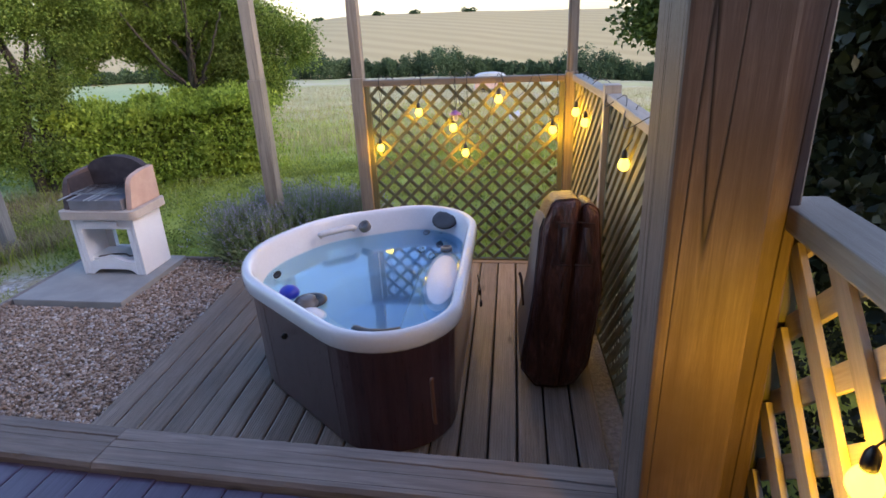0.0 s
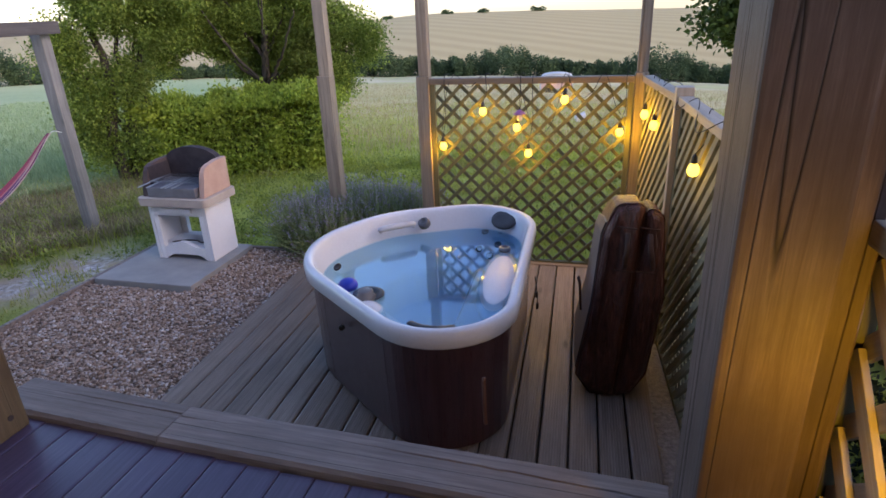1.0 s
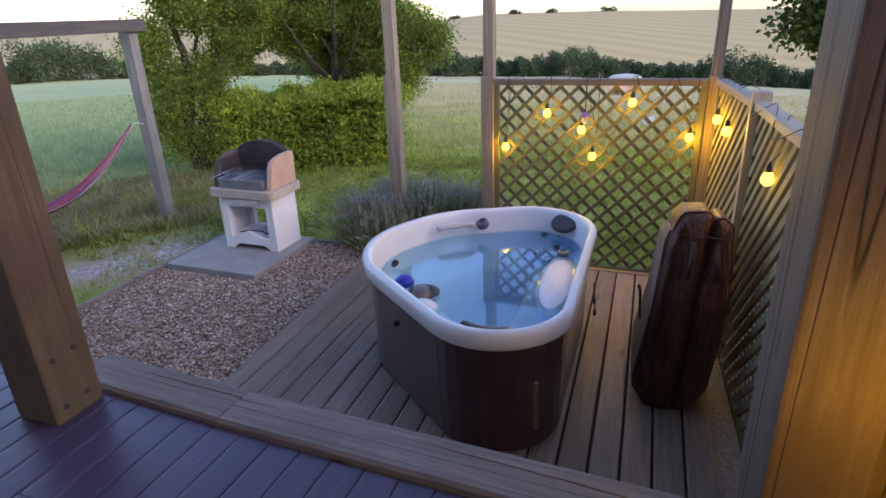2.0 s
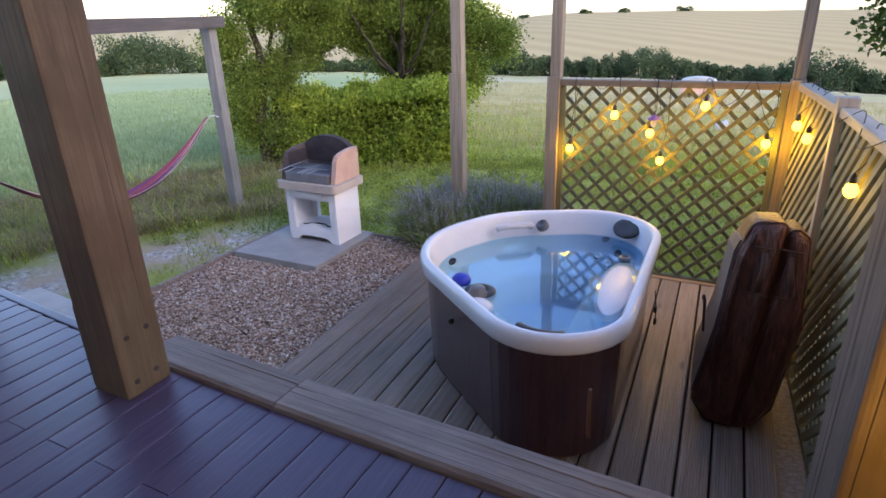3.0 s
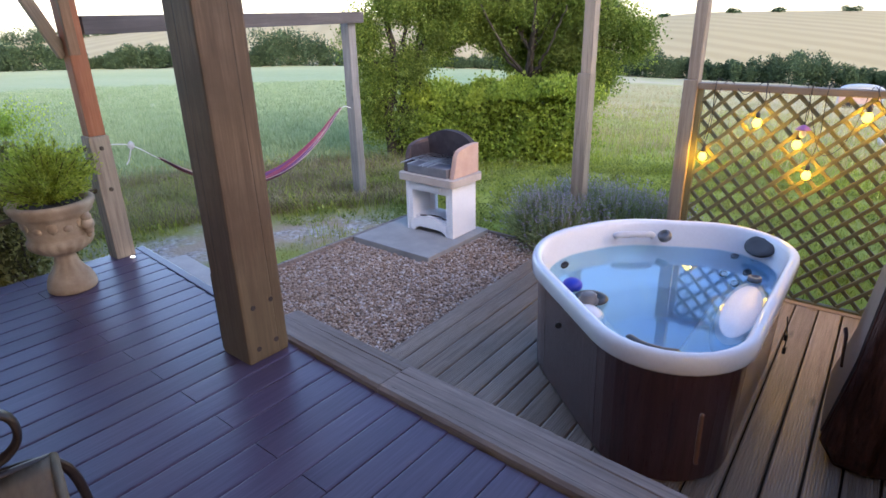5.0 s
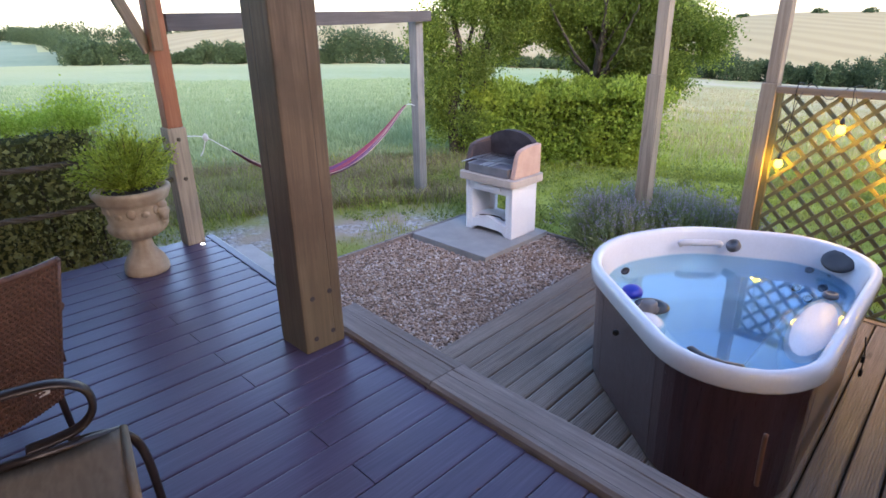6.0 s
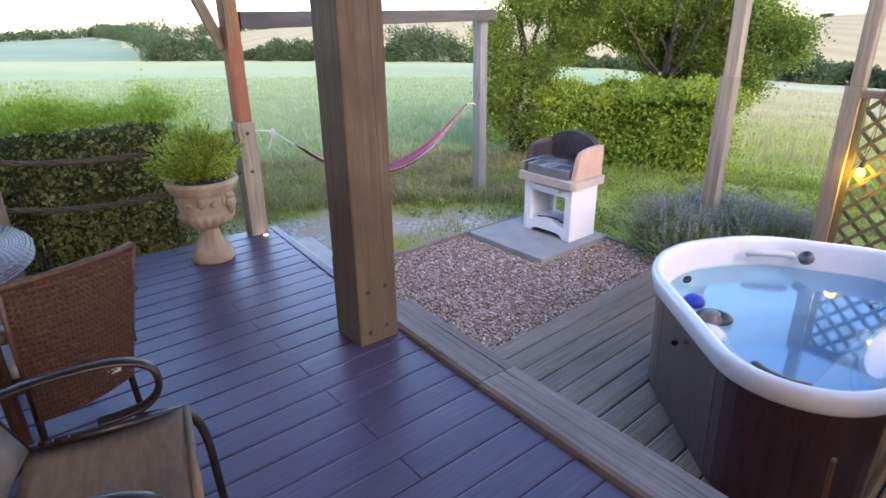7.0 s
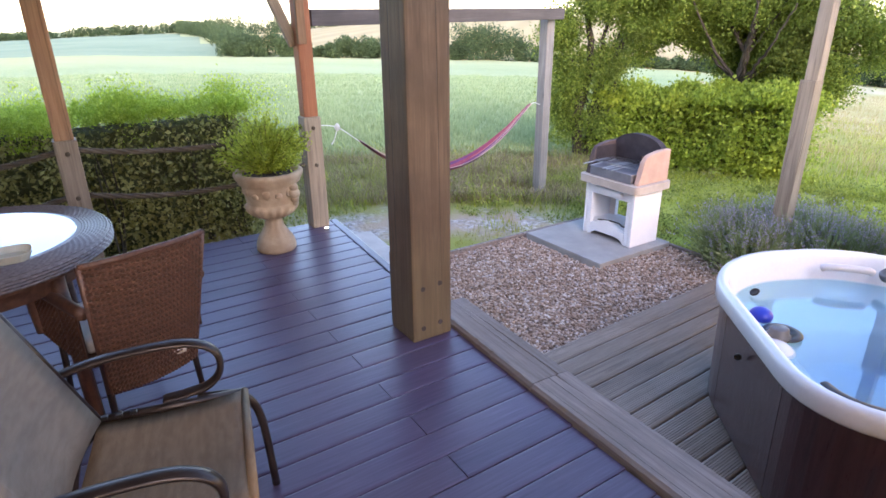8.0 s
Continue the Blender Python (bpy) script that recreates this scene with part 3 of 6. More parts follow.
def pebbles():
    rng = np.random.default_rng(5)
    n = 32000
    x, y = rng.uniform(-0.88, 0.9, n), rng.uniform(-1.3, 1.32, n)
    keep = ~((x < -0.0) & (y > 0.4))
    x, y = x[keep], y[keep]
    n = len(x)
    t = (1 + 5 ** 0.5) / 2
    ico = np.array([(-1, t, 0), (1, t, 0), (-1, -t, 0), (1, -t, 0), (0, -1, t), (0, 1, t), (0, -1, -t), (0, 1, -t), (t, 0, -1), (t, 0, 1), (-t, 0, -1), (-t, 0, 1)]) / 1.9
    tri = np.array([(0, 11, 5), (0, 5, 1), (0, 1, 7), (0, 7, 10), (0, 10, 11), (1, 5, 9), (5, 11, 4), (11, 10, 2), (10, 7, 6), (7, 1, 8), (3, 9, 4), (3, 4, 2), (3, 2, 6), (3, 6, 8), (3, 8, 9), (4, 9, 5), (2, 4, 11), (6, 2, 10), (8, 6, 7), (9, 8, 1)])
    s = rng.uniform(0.006, 0.0135, n)
    a = rng.uniform(0, 6.28, n)
    sc = np.stack([s * rng.uniform(0.8, 1.5, n), s * rng.uniform(0.7, 1.1, n), s * rng.uniform(0.5, 0.8, n)], 1)
    v = ico[None] * sc[:, None, :]
    v = v * rng.uniform(0.85, 1.15, (n, 12, 1))
    c, sn = np.cos(a)[:, None], np.sin(a)[:, None]
    vx, vy = v[:, :, 0] * c - v[:, :, 1] * sn, v[:, :, 0] * sn + v[:, :, 1] * c
    z = 0.04 + rng.uniform(0, 0.02, n)
    v = np.stack([vx + x[:, None], vy + y[:, None], v[:, :, 2] + z[:, None]], 2).reshape(-1, 3)
    f = (tri[None] + 12 * np.arange(n)[:, None, None]).reshape(-1, 3)
    p = Mat("pea_gravel", 0.7)
    geo = p.t.nodes.new("ShaderNodeNewGeometry")
    p.colour(p.ramp(geo.outputs["Random Per Island"], [(0.0, (0.12, 0.08, 0.058)), (0.25, (0.24, 0.16, 0.115)), (0.5, (0.35, 0.245, 0.18)), (0.75, (0.43, 0.33, 0.262)), (0.9, (0.4, 0.36, 0.35)), (1.0, (0.62, 0.56, 0.51))]))
    p.bump(p.noise(90, 3), 0.2, 0.002)
    me = raw_mesh("pebbles", v, f.tolist(), [p.m])
    tagged(part("pebbles", me, None, gravel_bed), kind="stuff")


pebbles()

# ---- pale chippings between the lower deck and the side trellis ----
chippings = part("chippings", box(0.3, 0.75, 1.78, 4.42, LAWN - 0.04, LOW - 0.05, 0.02), plain("pale_chippings", (0.26, 0.25, 0.245), (0.46, 0.44, 0.43), 40, 0.9, 0.8, fine=45, depth=0.02))
tagged(chippings, "pale stone chippings beside the lower deck", "gravel", kind="structure")

# ---- oak veranda posts, unseen roof and unseen wall ----
def oak_post(x, y, w, z1, label, mat=OAK):
    t = thing("veranda_post", (x, y, 0), label, "post", "veranda posts")
    part("shaft", box(-w / 2, w / 2, -w / 2, w / 2, 0, z1, 0.012, 2), mat, t)
    return t


centre_post = oak_post(-2.373, 1.408, 0.228, 2.5, "thick weathered oak post bolted to the veranda deck")
part("cheek", box(-0.146, -0.119, -0.1, 0.105, 0, 0.42, 0.005), OAKFOOT, centre_post)
# Dark discs on the face; the shade of the holes is only their colour.
for z in (0.07, 0.29):
    for dy in (-0.055, 0.045):
        part("bolt_hole", lathe([(0.013, 0), (0.013, 0.004)], 10), SOOT, centre_post, m=pose(0.1125, dy, z + 0.01 * (dy > 0), 0, 90, 0))
right_post = thing("veranda_post", (0.402, 1.444, 0), "thick cracked oak post lit orange by a festoon bulb", "post", "veranda posts")
part("shaft", box(-0.105, 0.105, -0.156, 0.156, 0, 2.5, 0.012, 2), GREYOAK, right_post)
part("packer", box(0.107, 0.2, -0.08, 0.03, 0, 2.5, 0.006), GREYOAK, right_post)

# Roof is out of view, assumed from the posts; dark underside limits fill light.
roof = thing("veranda_roof", (0, 0, 2.5), "boarded timber veranda roof above the deck", "roof", kind="structure")
part("boarding", box(-4.5, 0.6, -1.62, 1.62, 0.15, 0.19, 0), OAKFOOT, roof)
part("wall_plate", box(-4.4, 0.62, 1.36, 1.5, 0, 0.15, 0.006), OAK, roof)
# Unseen wall, added; its dark colour cuts fill light, its length blocks sun.
house = thing("added_wall", (0, -1.62, 0), "unseen dark wall added behind the veranda", "wall", kind="structure")
part("masonry", box(-5.0, 4.2, -0.25, 0, -0.5, 3.0, 0), WALL, house)

# ---- far end posts with rope rails ----
def rope_post(x, y, w, mat, label, braces):
    t = thing("rope_fence_post", (x, y, 0), label, "post", "veranda posts")
    part("lower_shaft", box(-w / 2, w / 2, -w / 2, w / 2, 0, 0.86, 0.008, 2), POST, t)
    part("upper_shaft", box(-w / 2 + 0.012, w / 2 - 0.012, -w / 2 + 0.012, w / 2 - 0.012, 0.86, 2.5, 0.008, 2), mat, t)
    for z in (0.5, 0.78):
        part("rope_bolt", lathe([(0.014, 0), (0.014, 0.008), (0.009, 0.014)], 12), ROPE, t, m=pose(w / 2, 0.0, z, 0, 90, 0))
    for dy in braces:
        beam("brace", (-0.035, dy * 0.05, 1.36), (-0.035, dy * 0.4, 2.2), 0.05, 0.07, POST, t, label="pale slanting brace")
        part("scarf", box(w / 2 - 0.01, w / 2 + 0.03, -w / 2 + 0.005, 0.0, 1.37, 2.5, 0.006, 2), AMBERPOST, t, "dark brown scarfed batten")
    return t


rope_post(-4.265, 1.6, 0.13, GLOWPOST, "veranda corner post with warm glow coloured into its upper shaft, weathered base", (-1,))
rope_post(-4.3, 0.03, 0.13, AMBERPOST, "brown veranda post with a thicker weathered base", ())


def rope(p, q, drop, thick=0.017):
    pts = sag(p, q, drop, 60)
    bm = bmesh.new()
    d = (Vector(q) - Vector(p)).normalized()
    u = Vector((0, 0, 1)).cross(d).normalized()
    v = d.cross(u)
    for s in range(3):
        strand = [c + 0.55 * thick * (math.cos(i * 0.55 + s * 2.094) * u + math.sin(i * 0.55 + s * 2.094) * v) for i, c in enumerate(pts)]
        merge(bm, tube(strand, thick * 0.62, 6))
    t = part("barrier_rope", bm, ROPE, smooth=True)
    tagged(t, "sagging brown hemp rope strung between deck posts", "rope", "barrier ropes")


for z, drop in ((0.79, 0.07), (0.5, 0.085)):
    rope((-4.28, 1.55, z), (-4.28, 0.09, z), drop)
    rope((-4.28, -0.03, z), (-4.28, -1.58, z), 0.09)

# ---- hammock frame and hammock ----
def hammock_stand():
    t = thing("hammock_stand", (-5.15, 4.76, LAWN), "weathered grey timber post and long crossbeam", "hammock stand")
    w = 0.115
    part("post", box(-w / 2, w / 2, -w / 2, w / 2, 0, 1.965, 0.008, 2), GREYPOST, t, m=pose(0, 0, 0, 0, 0, 4))
    beam("crossbeam", (0.03, 0.16, 2.024), (0.87, -3.1, 2.012), 0.1, 0.113, DARKBEAM, t)
    return t


hammock_stand()


def hammock():
    a, b = Vector((-5.1, 4.66, 0.6)), Vector((-4.3, 1.68, 0.78))
    t = thing("hammock", (0, 0, 0), "magenta striped fabric hammock slung between posts", "hammock")
    n, cols = 40, 14
    verts, faces, index = [], [], []
    side = Vector((0, 0, 1)).cross(b - a).normalized()
    way = curve_points([a, (-5.05, 4.473, 0.618), (-4.936, 4.05, 0.375), (-4.819, 3.61, 0.2), (-4.705, 3.19, 0.14), (-4.58, 2.73, 0.2), (-4.47, 2.31, 0.415), (-4.401, 2.058, 0.598), (-4.348, 1.856, 0.738), b], 12)

    def line(u):
        k = min(max(u, 0.0), 1.0) * (len(way) - 1)
        i = min(int(k), len(way) - 2)
        return way[i].lerp(way[i + 1], k - i)

    for i in range(n + 1):
        u = 0.11 + 0.665 * i / n
        c = line(u)
        open_w = 0.014 + 0.075 * math.sin(math.pi * i / n) ** 1.4
        for k in range(cols + 1):
            s = 2 * k / cols - 1
            verts.append(c + side * (s * open_w) + Vector((0, 0, 0.55 * open_w * s * s + 0.006 * math.sin(k * 2.1 + i * 0.3))))
    for i in range(n):
        for k in range(cols):
            q = i * (cols + 1) + k
            faces.append((q, q + 1, q + cols + 2, q + cols + 1))
            index.append((0, 1, 0, 2, 0, 1, 3)[k % 7])
    cl = [plain("hammock_" + nm, c, tuple(1.25 * v for v in c), 30, 0.85, 0.3) for nm, c in (("magenta", (0.24, 0.04, 0.07)), ("violet", (0.12, 0.045, 0.12)), ("rose", (0.34, 0.14, 0.15)), ("cream", (0.44, 0.33, 0.28)))]
    cloth = part("cloth", raw_mesh("cloth", verts, faces, cl, True, index), None, t)
    md = cloth.modifiers.new("thickness", "SOLIDIFY")
    md.thickness = 0.004
    for u0, u1 in ((0.0, 0.112), (0.773, 1.0)):
        part("cord", tube([line(u0 + (u1 - u0) * i / 8) for i in range(9)], 0.0045, 8), WHITEROPE, t, "white hanging cord", smooth=True)
    part("knot", lathe([(0.008, -0.03), (0.022, -0.01), (0.022, 0.012), (0.008, 0.03)], 10), WHITEROPE, t, "white cord knot", m=Matrix.Translation(line(0.89)), smooth=True)
    e = line(0.89)
    part("loose_end", tube(curve_points([e, e + Vector((0.01, -0.02, -0.05)), e + Vector((-0.01, -0.03, -0.1)), e + Vector((0.005, -0.06, -0.13))], 6), 0.005, 6), WHITEROPE, t, "frayed loose cord end", smooth=True)


hammock()

# ---- pergola posts round the lower deck ----
def pergola_post(x, y, w, z_step, z_top, dx, label):
    t = thing("pergola_post", (x, y, LAWN), label, "post", "pergola posts")
    part("lower_shaft", box(-w / 2, w / 2, -w / 2, w / 2, 0, z_step - LAWN, 0.006, 2), POST, t)
    u = w * 0.82
    part("upper_shaft", box(dx - u / 2, dx + u / 2, -u / 2, u / 2, z_step - LAWN, z_top - LAWN, 0.006, 2), POST, t)
    return t


pergola_post(-2.28, 4.78, 0.115, 1.08, 2.6, 0.012, "pale weathered pergola post standing in the lavender")
pergola_post(-1.312, 4.45, 0.098, 1.1, 2.6, 0.01, "pale weathered pergola post beside the trellis")
pergola_post(0.272, 4.49, 0.088, 1.1, 2.6, 0.0, "brown corner post where two trellis panels meet")

# ---- trellis ----
def trellis(name, p, q, z0, z1, pitch, label, lath_w=0.025, cap=0.075, lath=LATH, flip=1, rail=None):
    """A diamond trellis panel from p to q (plan), framed, with a capping rail."""
    p, q = Vector((*p, 0)), Vector((*q, 0))
    length, d = (q - p).length, (q - p).normalized()
    t = new(name)
    t.matrix_basis = Matrix.Translation(p) @ Matrix.Rotation(math.atan2(d.y, d.x), 4, "Z")
    tagged(t, label, "trellis", "trellis panels", "structure")
    f = 0.04
    beam("cap_rail", (0, 0, z1 - 0.022), (length, 0, z1 - 0.022), cap, 0.045, rail or RAIL, t, 0.006)
    beam("bottom_rail", (0, 0, z0 + 0.02), (length, 0, z0 + 0.02), f, 0.03, LATH, t)
    for x in (f / 2, length - f / 2):
        beam("stile", (x, 0, z0 + 0.04), (x, 0, z1 - 0.045), f, f, LATH, t)
    xa, xb, za, zb = f, length - f, z0 + 0.04, z1 - 0.045
    h = zb - za
    for layer, sgn in ((-0.0095 * flip, 1), (0.0095 * flip, -1)):
        k = math.ceil(-(h + pitch) / pitch) - 1
        while xa + k * pitch < xb + h + pitch:
            c = xa + k * pitch
            k += 1
            ends = []
            # the line x = c + sgn * (z - za), clipped to the panel
            lo, hi = za, zb
            if sgn > 0:
                lo, hi = max(lo, za + xa - c), min(hi, za + xb - c)
            else:
                lo, hi = max(lo, za + c - xb), min(hi, za + c - xa)
            if hi - lo < 0.02:
                continue
            a = (c + sgn * (lo - za), layer, lo)
            b = (c + sgn * (hi - za), layer, hi)
            length_l = math.dist(a, b)
            m = along(a, b)
            part("lath", box(-lath_w / 2, lath_w / 2, -0.009, 0.009, 0, length_l, 0.0015), lath, t, m=m @ pose(0, 0, 0, 0, 0, 90 if abs((m.to_3x3() @ Vector((1, 0, 0))).y) > 0.5 else 0))
    return t


trellis("trellis_back", (-1.262, 4.44), (0.224, 4.455), LOW - 0.02, 1.082, 0.131, "brown diamond trellis panel behind the hot tub, festooned with bulbs", rail=BROWNRAIL)
trellis("trellis_side_far", (0.31, 4.42), (0.425, 3.47), LOW + 0.0, 1.085, 0.11, "diamond trellis side panel with a timber cap rail", 0.04, lath=LITLATH)
trellis("trellis_side_near", (0.435, 3.38), (0.555, 1.61), LOW - 0.05, 1.085, 0.11, "diamond trellis side panel with a timber cap rail", 0.04, lath=LITLATH)
side_post = thing("trellis_post", (0.43, 3.425, LAWN), "square timber post between trellis side panels", "post")
part("shaft", box(-0.045, 0.045, -0.045, 0.045, 0, 1.6, 0.006, 2), RAIL, side_post)

balustrade = trellis("balustrade_lattice", (0.63, 1.44), (0.73, -1.5), 0.05, 1.09, 0.225, "pale lattice balustrade with a broad flat handrail", 0.058, 0.05, RAIL, -1)
beam("handrail", (0.0, 0, 1.075), (2.94, 0, 1.075), 0.115, 0.06, RAIL, balustrade, 0.006)

# ---- hot tub ----
TUB = [(-0.29, 1.643, 0.375), (-0.357, 4.083, 0.416), (-1.403, 3.571, 0.65), (-1.783, 2.836, 0.6)]
RIM = 0.30


def tub_ring(inset, z, least=0.05):
    return [Vector((p.x, p.y, z)) for p in rounded(TUB, inset, 12, least)]


def hot_tub():
    t = thing("hot_tub", (0, 0, 0), "white acrylic corner hot tub with dark mahogany skirt, full of water", "hot tub")
    part("base", loft([tub_ring(0.07, LOW + 0.001), tub_ring(0.07, LOW + 0.03)]), BLACKPLASTIC, t)
    # skirt panels, split where the corners begin
    lo, hi = tub_ring(0.05, LOW + 0.012), tub_ring(0.034, RIM - 0.07)
    lo2, hi2 = tub_ring(0.075, LOW + 0.012), tub_ring(0.06, RIM - 0.07)
    n = len(lo)
    for a, b in ((51, 52), (0, 12), (12, 13), (13, 25), (25, 26), (26, 38), (38, 39), (39, 51)):
        bm = bmesh.new()
        rows = [[bm.verts.new(r[i % n]) for r in (lo, hi, hi2, lo2)] for i in range(a, b + 1)]
        for r, s in ((rows[0], rows[1]), (rows[-1], rows[-2])):
            for v, w in zip(r, s):
                v.co += (w.co - v.co).normalized() * 0.002
        for r, s in zip(rows, rows[1:]):
            for k in range(4):
                bm.faces.new((r[k], s[k], s[(k + 1) % 4], r[(k + 1) % 4]))
        bm.faces.new(rows[0])
        bm.faces.new(rows[-1])
        part("skirt_panel", bm, SKIRT, t)
    # acrylic shell: outer lip, rounded rim, inner wall, seat, footwell
    prof = [(0.034, RIM - 0.097), (0.008, RIM - 0.092), (-0.002, RIM - 0.078), (-0.003, RIM - 0.03), (0.002, RIM - 0.01), (0.012, RIM), (0.034, RIM + 0.001), (0.047, RIM - 0.006),
            (0.055, RIM - 0.022), (0.066, RIM - 0.07), (0.092, RIM - 0.17), (0.12, RIM - 0.25), (0.16, RIM - 0.285), (0.34, RIM - 0.3), (0.38, RIM - 0.34), (0.4, RIM - 0.5), (0.44, RIM - 0.53)]
    part("shell", loft([tub_ring(i, z, 0.05) for i, z in prof], False, True), ACRYLIC, t, "glossy white acrylic shell", smooth=True)
    part("water", loft([tub_ring(0.084, RIM - 0.165), tub_ring(0.079, RIM - 0.15)], True, True), WATER, t, "still pale blue water").visible_shadow = False

    def ellipsoid(name, x, y, z, sx, sy, sz, mat, label="", rz=0.0):
        bm = bmesh.new()
        bmesh.ops.create_uvsphere(bm, u_segments=28, v_segments=16, radius=1)
        return part(name, bm, mat, t, label, pose(x, y, z, 0, 0, rz) @ Matrix.Diagonal((sx, sy, sz, 1)), True)

    ellipsoid("lounger_moulding", -0.495, 2.97, RIM - 0.205, 0.115, 0.45, 0.08, MATTWHITE, "raised white headrest moulding", 4)
    ellipsoid("corner_ledge", -1.1, 2.5, RIM - 0.195, 0.1, 0.085, 0.075, ACRYLIC, "white moulded ledge", -40)

    def disc(name, x, y, z, r, mat, h=0.02, label="", rx=0, ry=0):
        return part(name, lathe([(r * 0.96, 0), (r, h * 0.3), (r * 0.94, h * 0.8), (r * 0.6, h), (r * 0.55, h * 0.6), (r * 0.2, h * 0.55)], 24), mat, t, label, pose(x, y, z, rx, ry, 0), True)

    disc("dial_seat", -1.145, 2.63, RIM - 0.143, 0.088, BLACKPLASTIC, 0.014)
    part("control_dial", lathe([(0.05, 0.0), (0.052, 0.012), (0.042, 0.022), (0.04, 0.042), (0.03, 0.05), (0.002, 0.051)], 24), GREYPLASTIC, t, "grey control dial", pose(-1.135, 2.575, RIM - 0.135), True)
    disc("diverter_knob", -1.09, 3.56, RIM - 0.075, 0.042, GREYPLASTIC, 0.045, "grey diverter knob", 30, -15)
    disc("air_valve", -0.525, 3.37, RIM - 0.148, 0.038, GREYPLASTIC, 0.028, "grey air valve")
    ellipsoid("chlorine_float", -1.29, 2.7, RIM - 0.13, 0.055, 0.055, 0.04, BLUEPLASTIC, "blue plastic chemical float")
    part("head_pillow", lathe([(0.0, 0), (0.1, 0.0), (0.108, 0.012), (0.095, 0.03), (0.055, 0.026), (0.01, 0.02)], 28), DARKPAD, t, "dark grey head pillow", along((-0.578, 3.715, RIM - 0.072), (-0.75, 3.4, RIM + 0.27), 90) @ Matrix.Diagonal((0.66, 0.95, 0.7, 1)), True)
    part("grab_handle", tube(curve_points([(-1.34, 3.36, RIM - 0.06), (-1.31, 3.37, RIM - 0.045), (-1.17, 3.48, RIM - 0.045), (-1.15, 3.5, RIM - 0.06)], 6), 0.02, 10), PALEPLASTIC, t, "pale moulded grab handle", smooth=True)
    part("skimmer_flap", tube(curve_points([(-0.84, 2.385, RIM - 0.146), (-0.77, 2.35, RIM - 0.142), (-0.68, 2.345, RIM - 0.14), (-0.61, 2.385, RIM - 0.147)], 6), (lambda s: (0.02, 0.008)), 8), BLACKPLASTIC, t, "black skimmer flap", smooth=True)
    for x, y, z in ((-0.71, 3.72, 0.13), (-0.6, 3.73, 0.135), (-0.6, 3.57, 0.1), (-0.63, 3.42, 0.08), (-0.72, 3.55, 0.07), (-1.45, 2.92, 0.17)):
        disc("jet", x, y, z, 0.026, BLACKPLASTIC, 0.008, "", 35, -15)
    # strap, drain cap and buckles on the skirt
    part("cover_strap", tube(curve_points([(-0.395, 1.995, 0.155), (-0.395, 1.985, 0.135), (-0.392, 1.99, -0.05), (-0.39, 2.0, -0.075)], 6), (lambda s: (0.009, 0.006)), 8), COPPER, t, "brown cover strap", smooth=True)
    disc("drain_cap", -1.2, 2.39, 0.09, 0.016, BLACKPLASTIC, 0.02, "", 90, -38)
    part("side_strap", tube(curve_points([(-0.31, 3.13, 0.1), (-0.3, 3.16, 0.0), (-0.3, 3.2, -0.1), (-0.305, 3.22, -0.16)], 6), (lambda s: (0.005, 0.003)), 6), BLACKPLASTIC, t, "black cover strap", smooth=True)
    for y, z in ((3.16, -0.03), (3.21, -0.13)):
        part("buckle", box(-0.006, 0.01, -0.012, 0.012, -0.018, 0.018, 0.003), BLACKPLASTIC, t, "black strap buckle", m=pose(-0.302, y, z))
    return t


hot_tub()


# ---- folded tub cover leaning on the side trellis ----
LINER = plain("pale_cover_liner", (0.1, 0.084, 0.085), (0.15, 0.128, 0.13), 5, 0.55, 0.2)


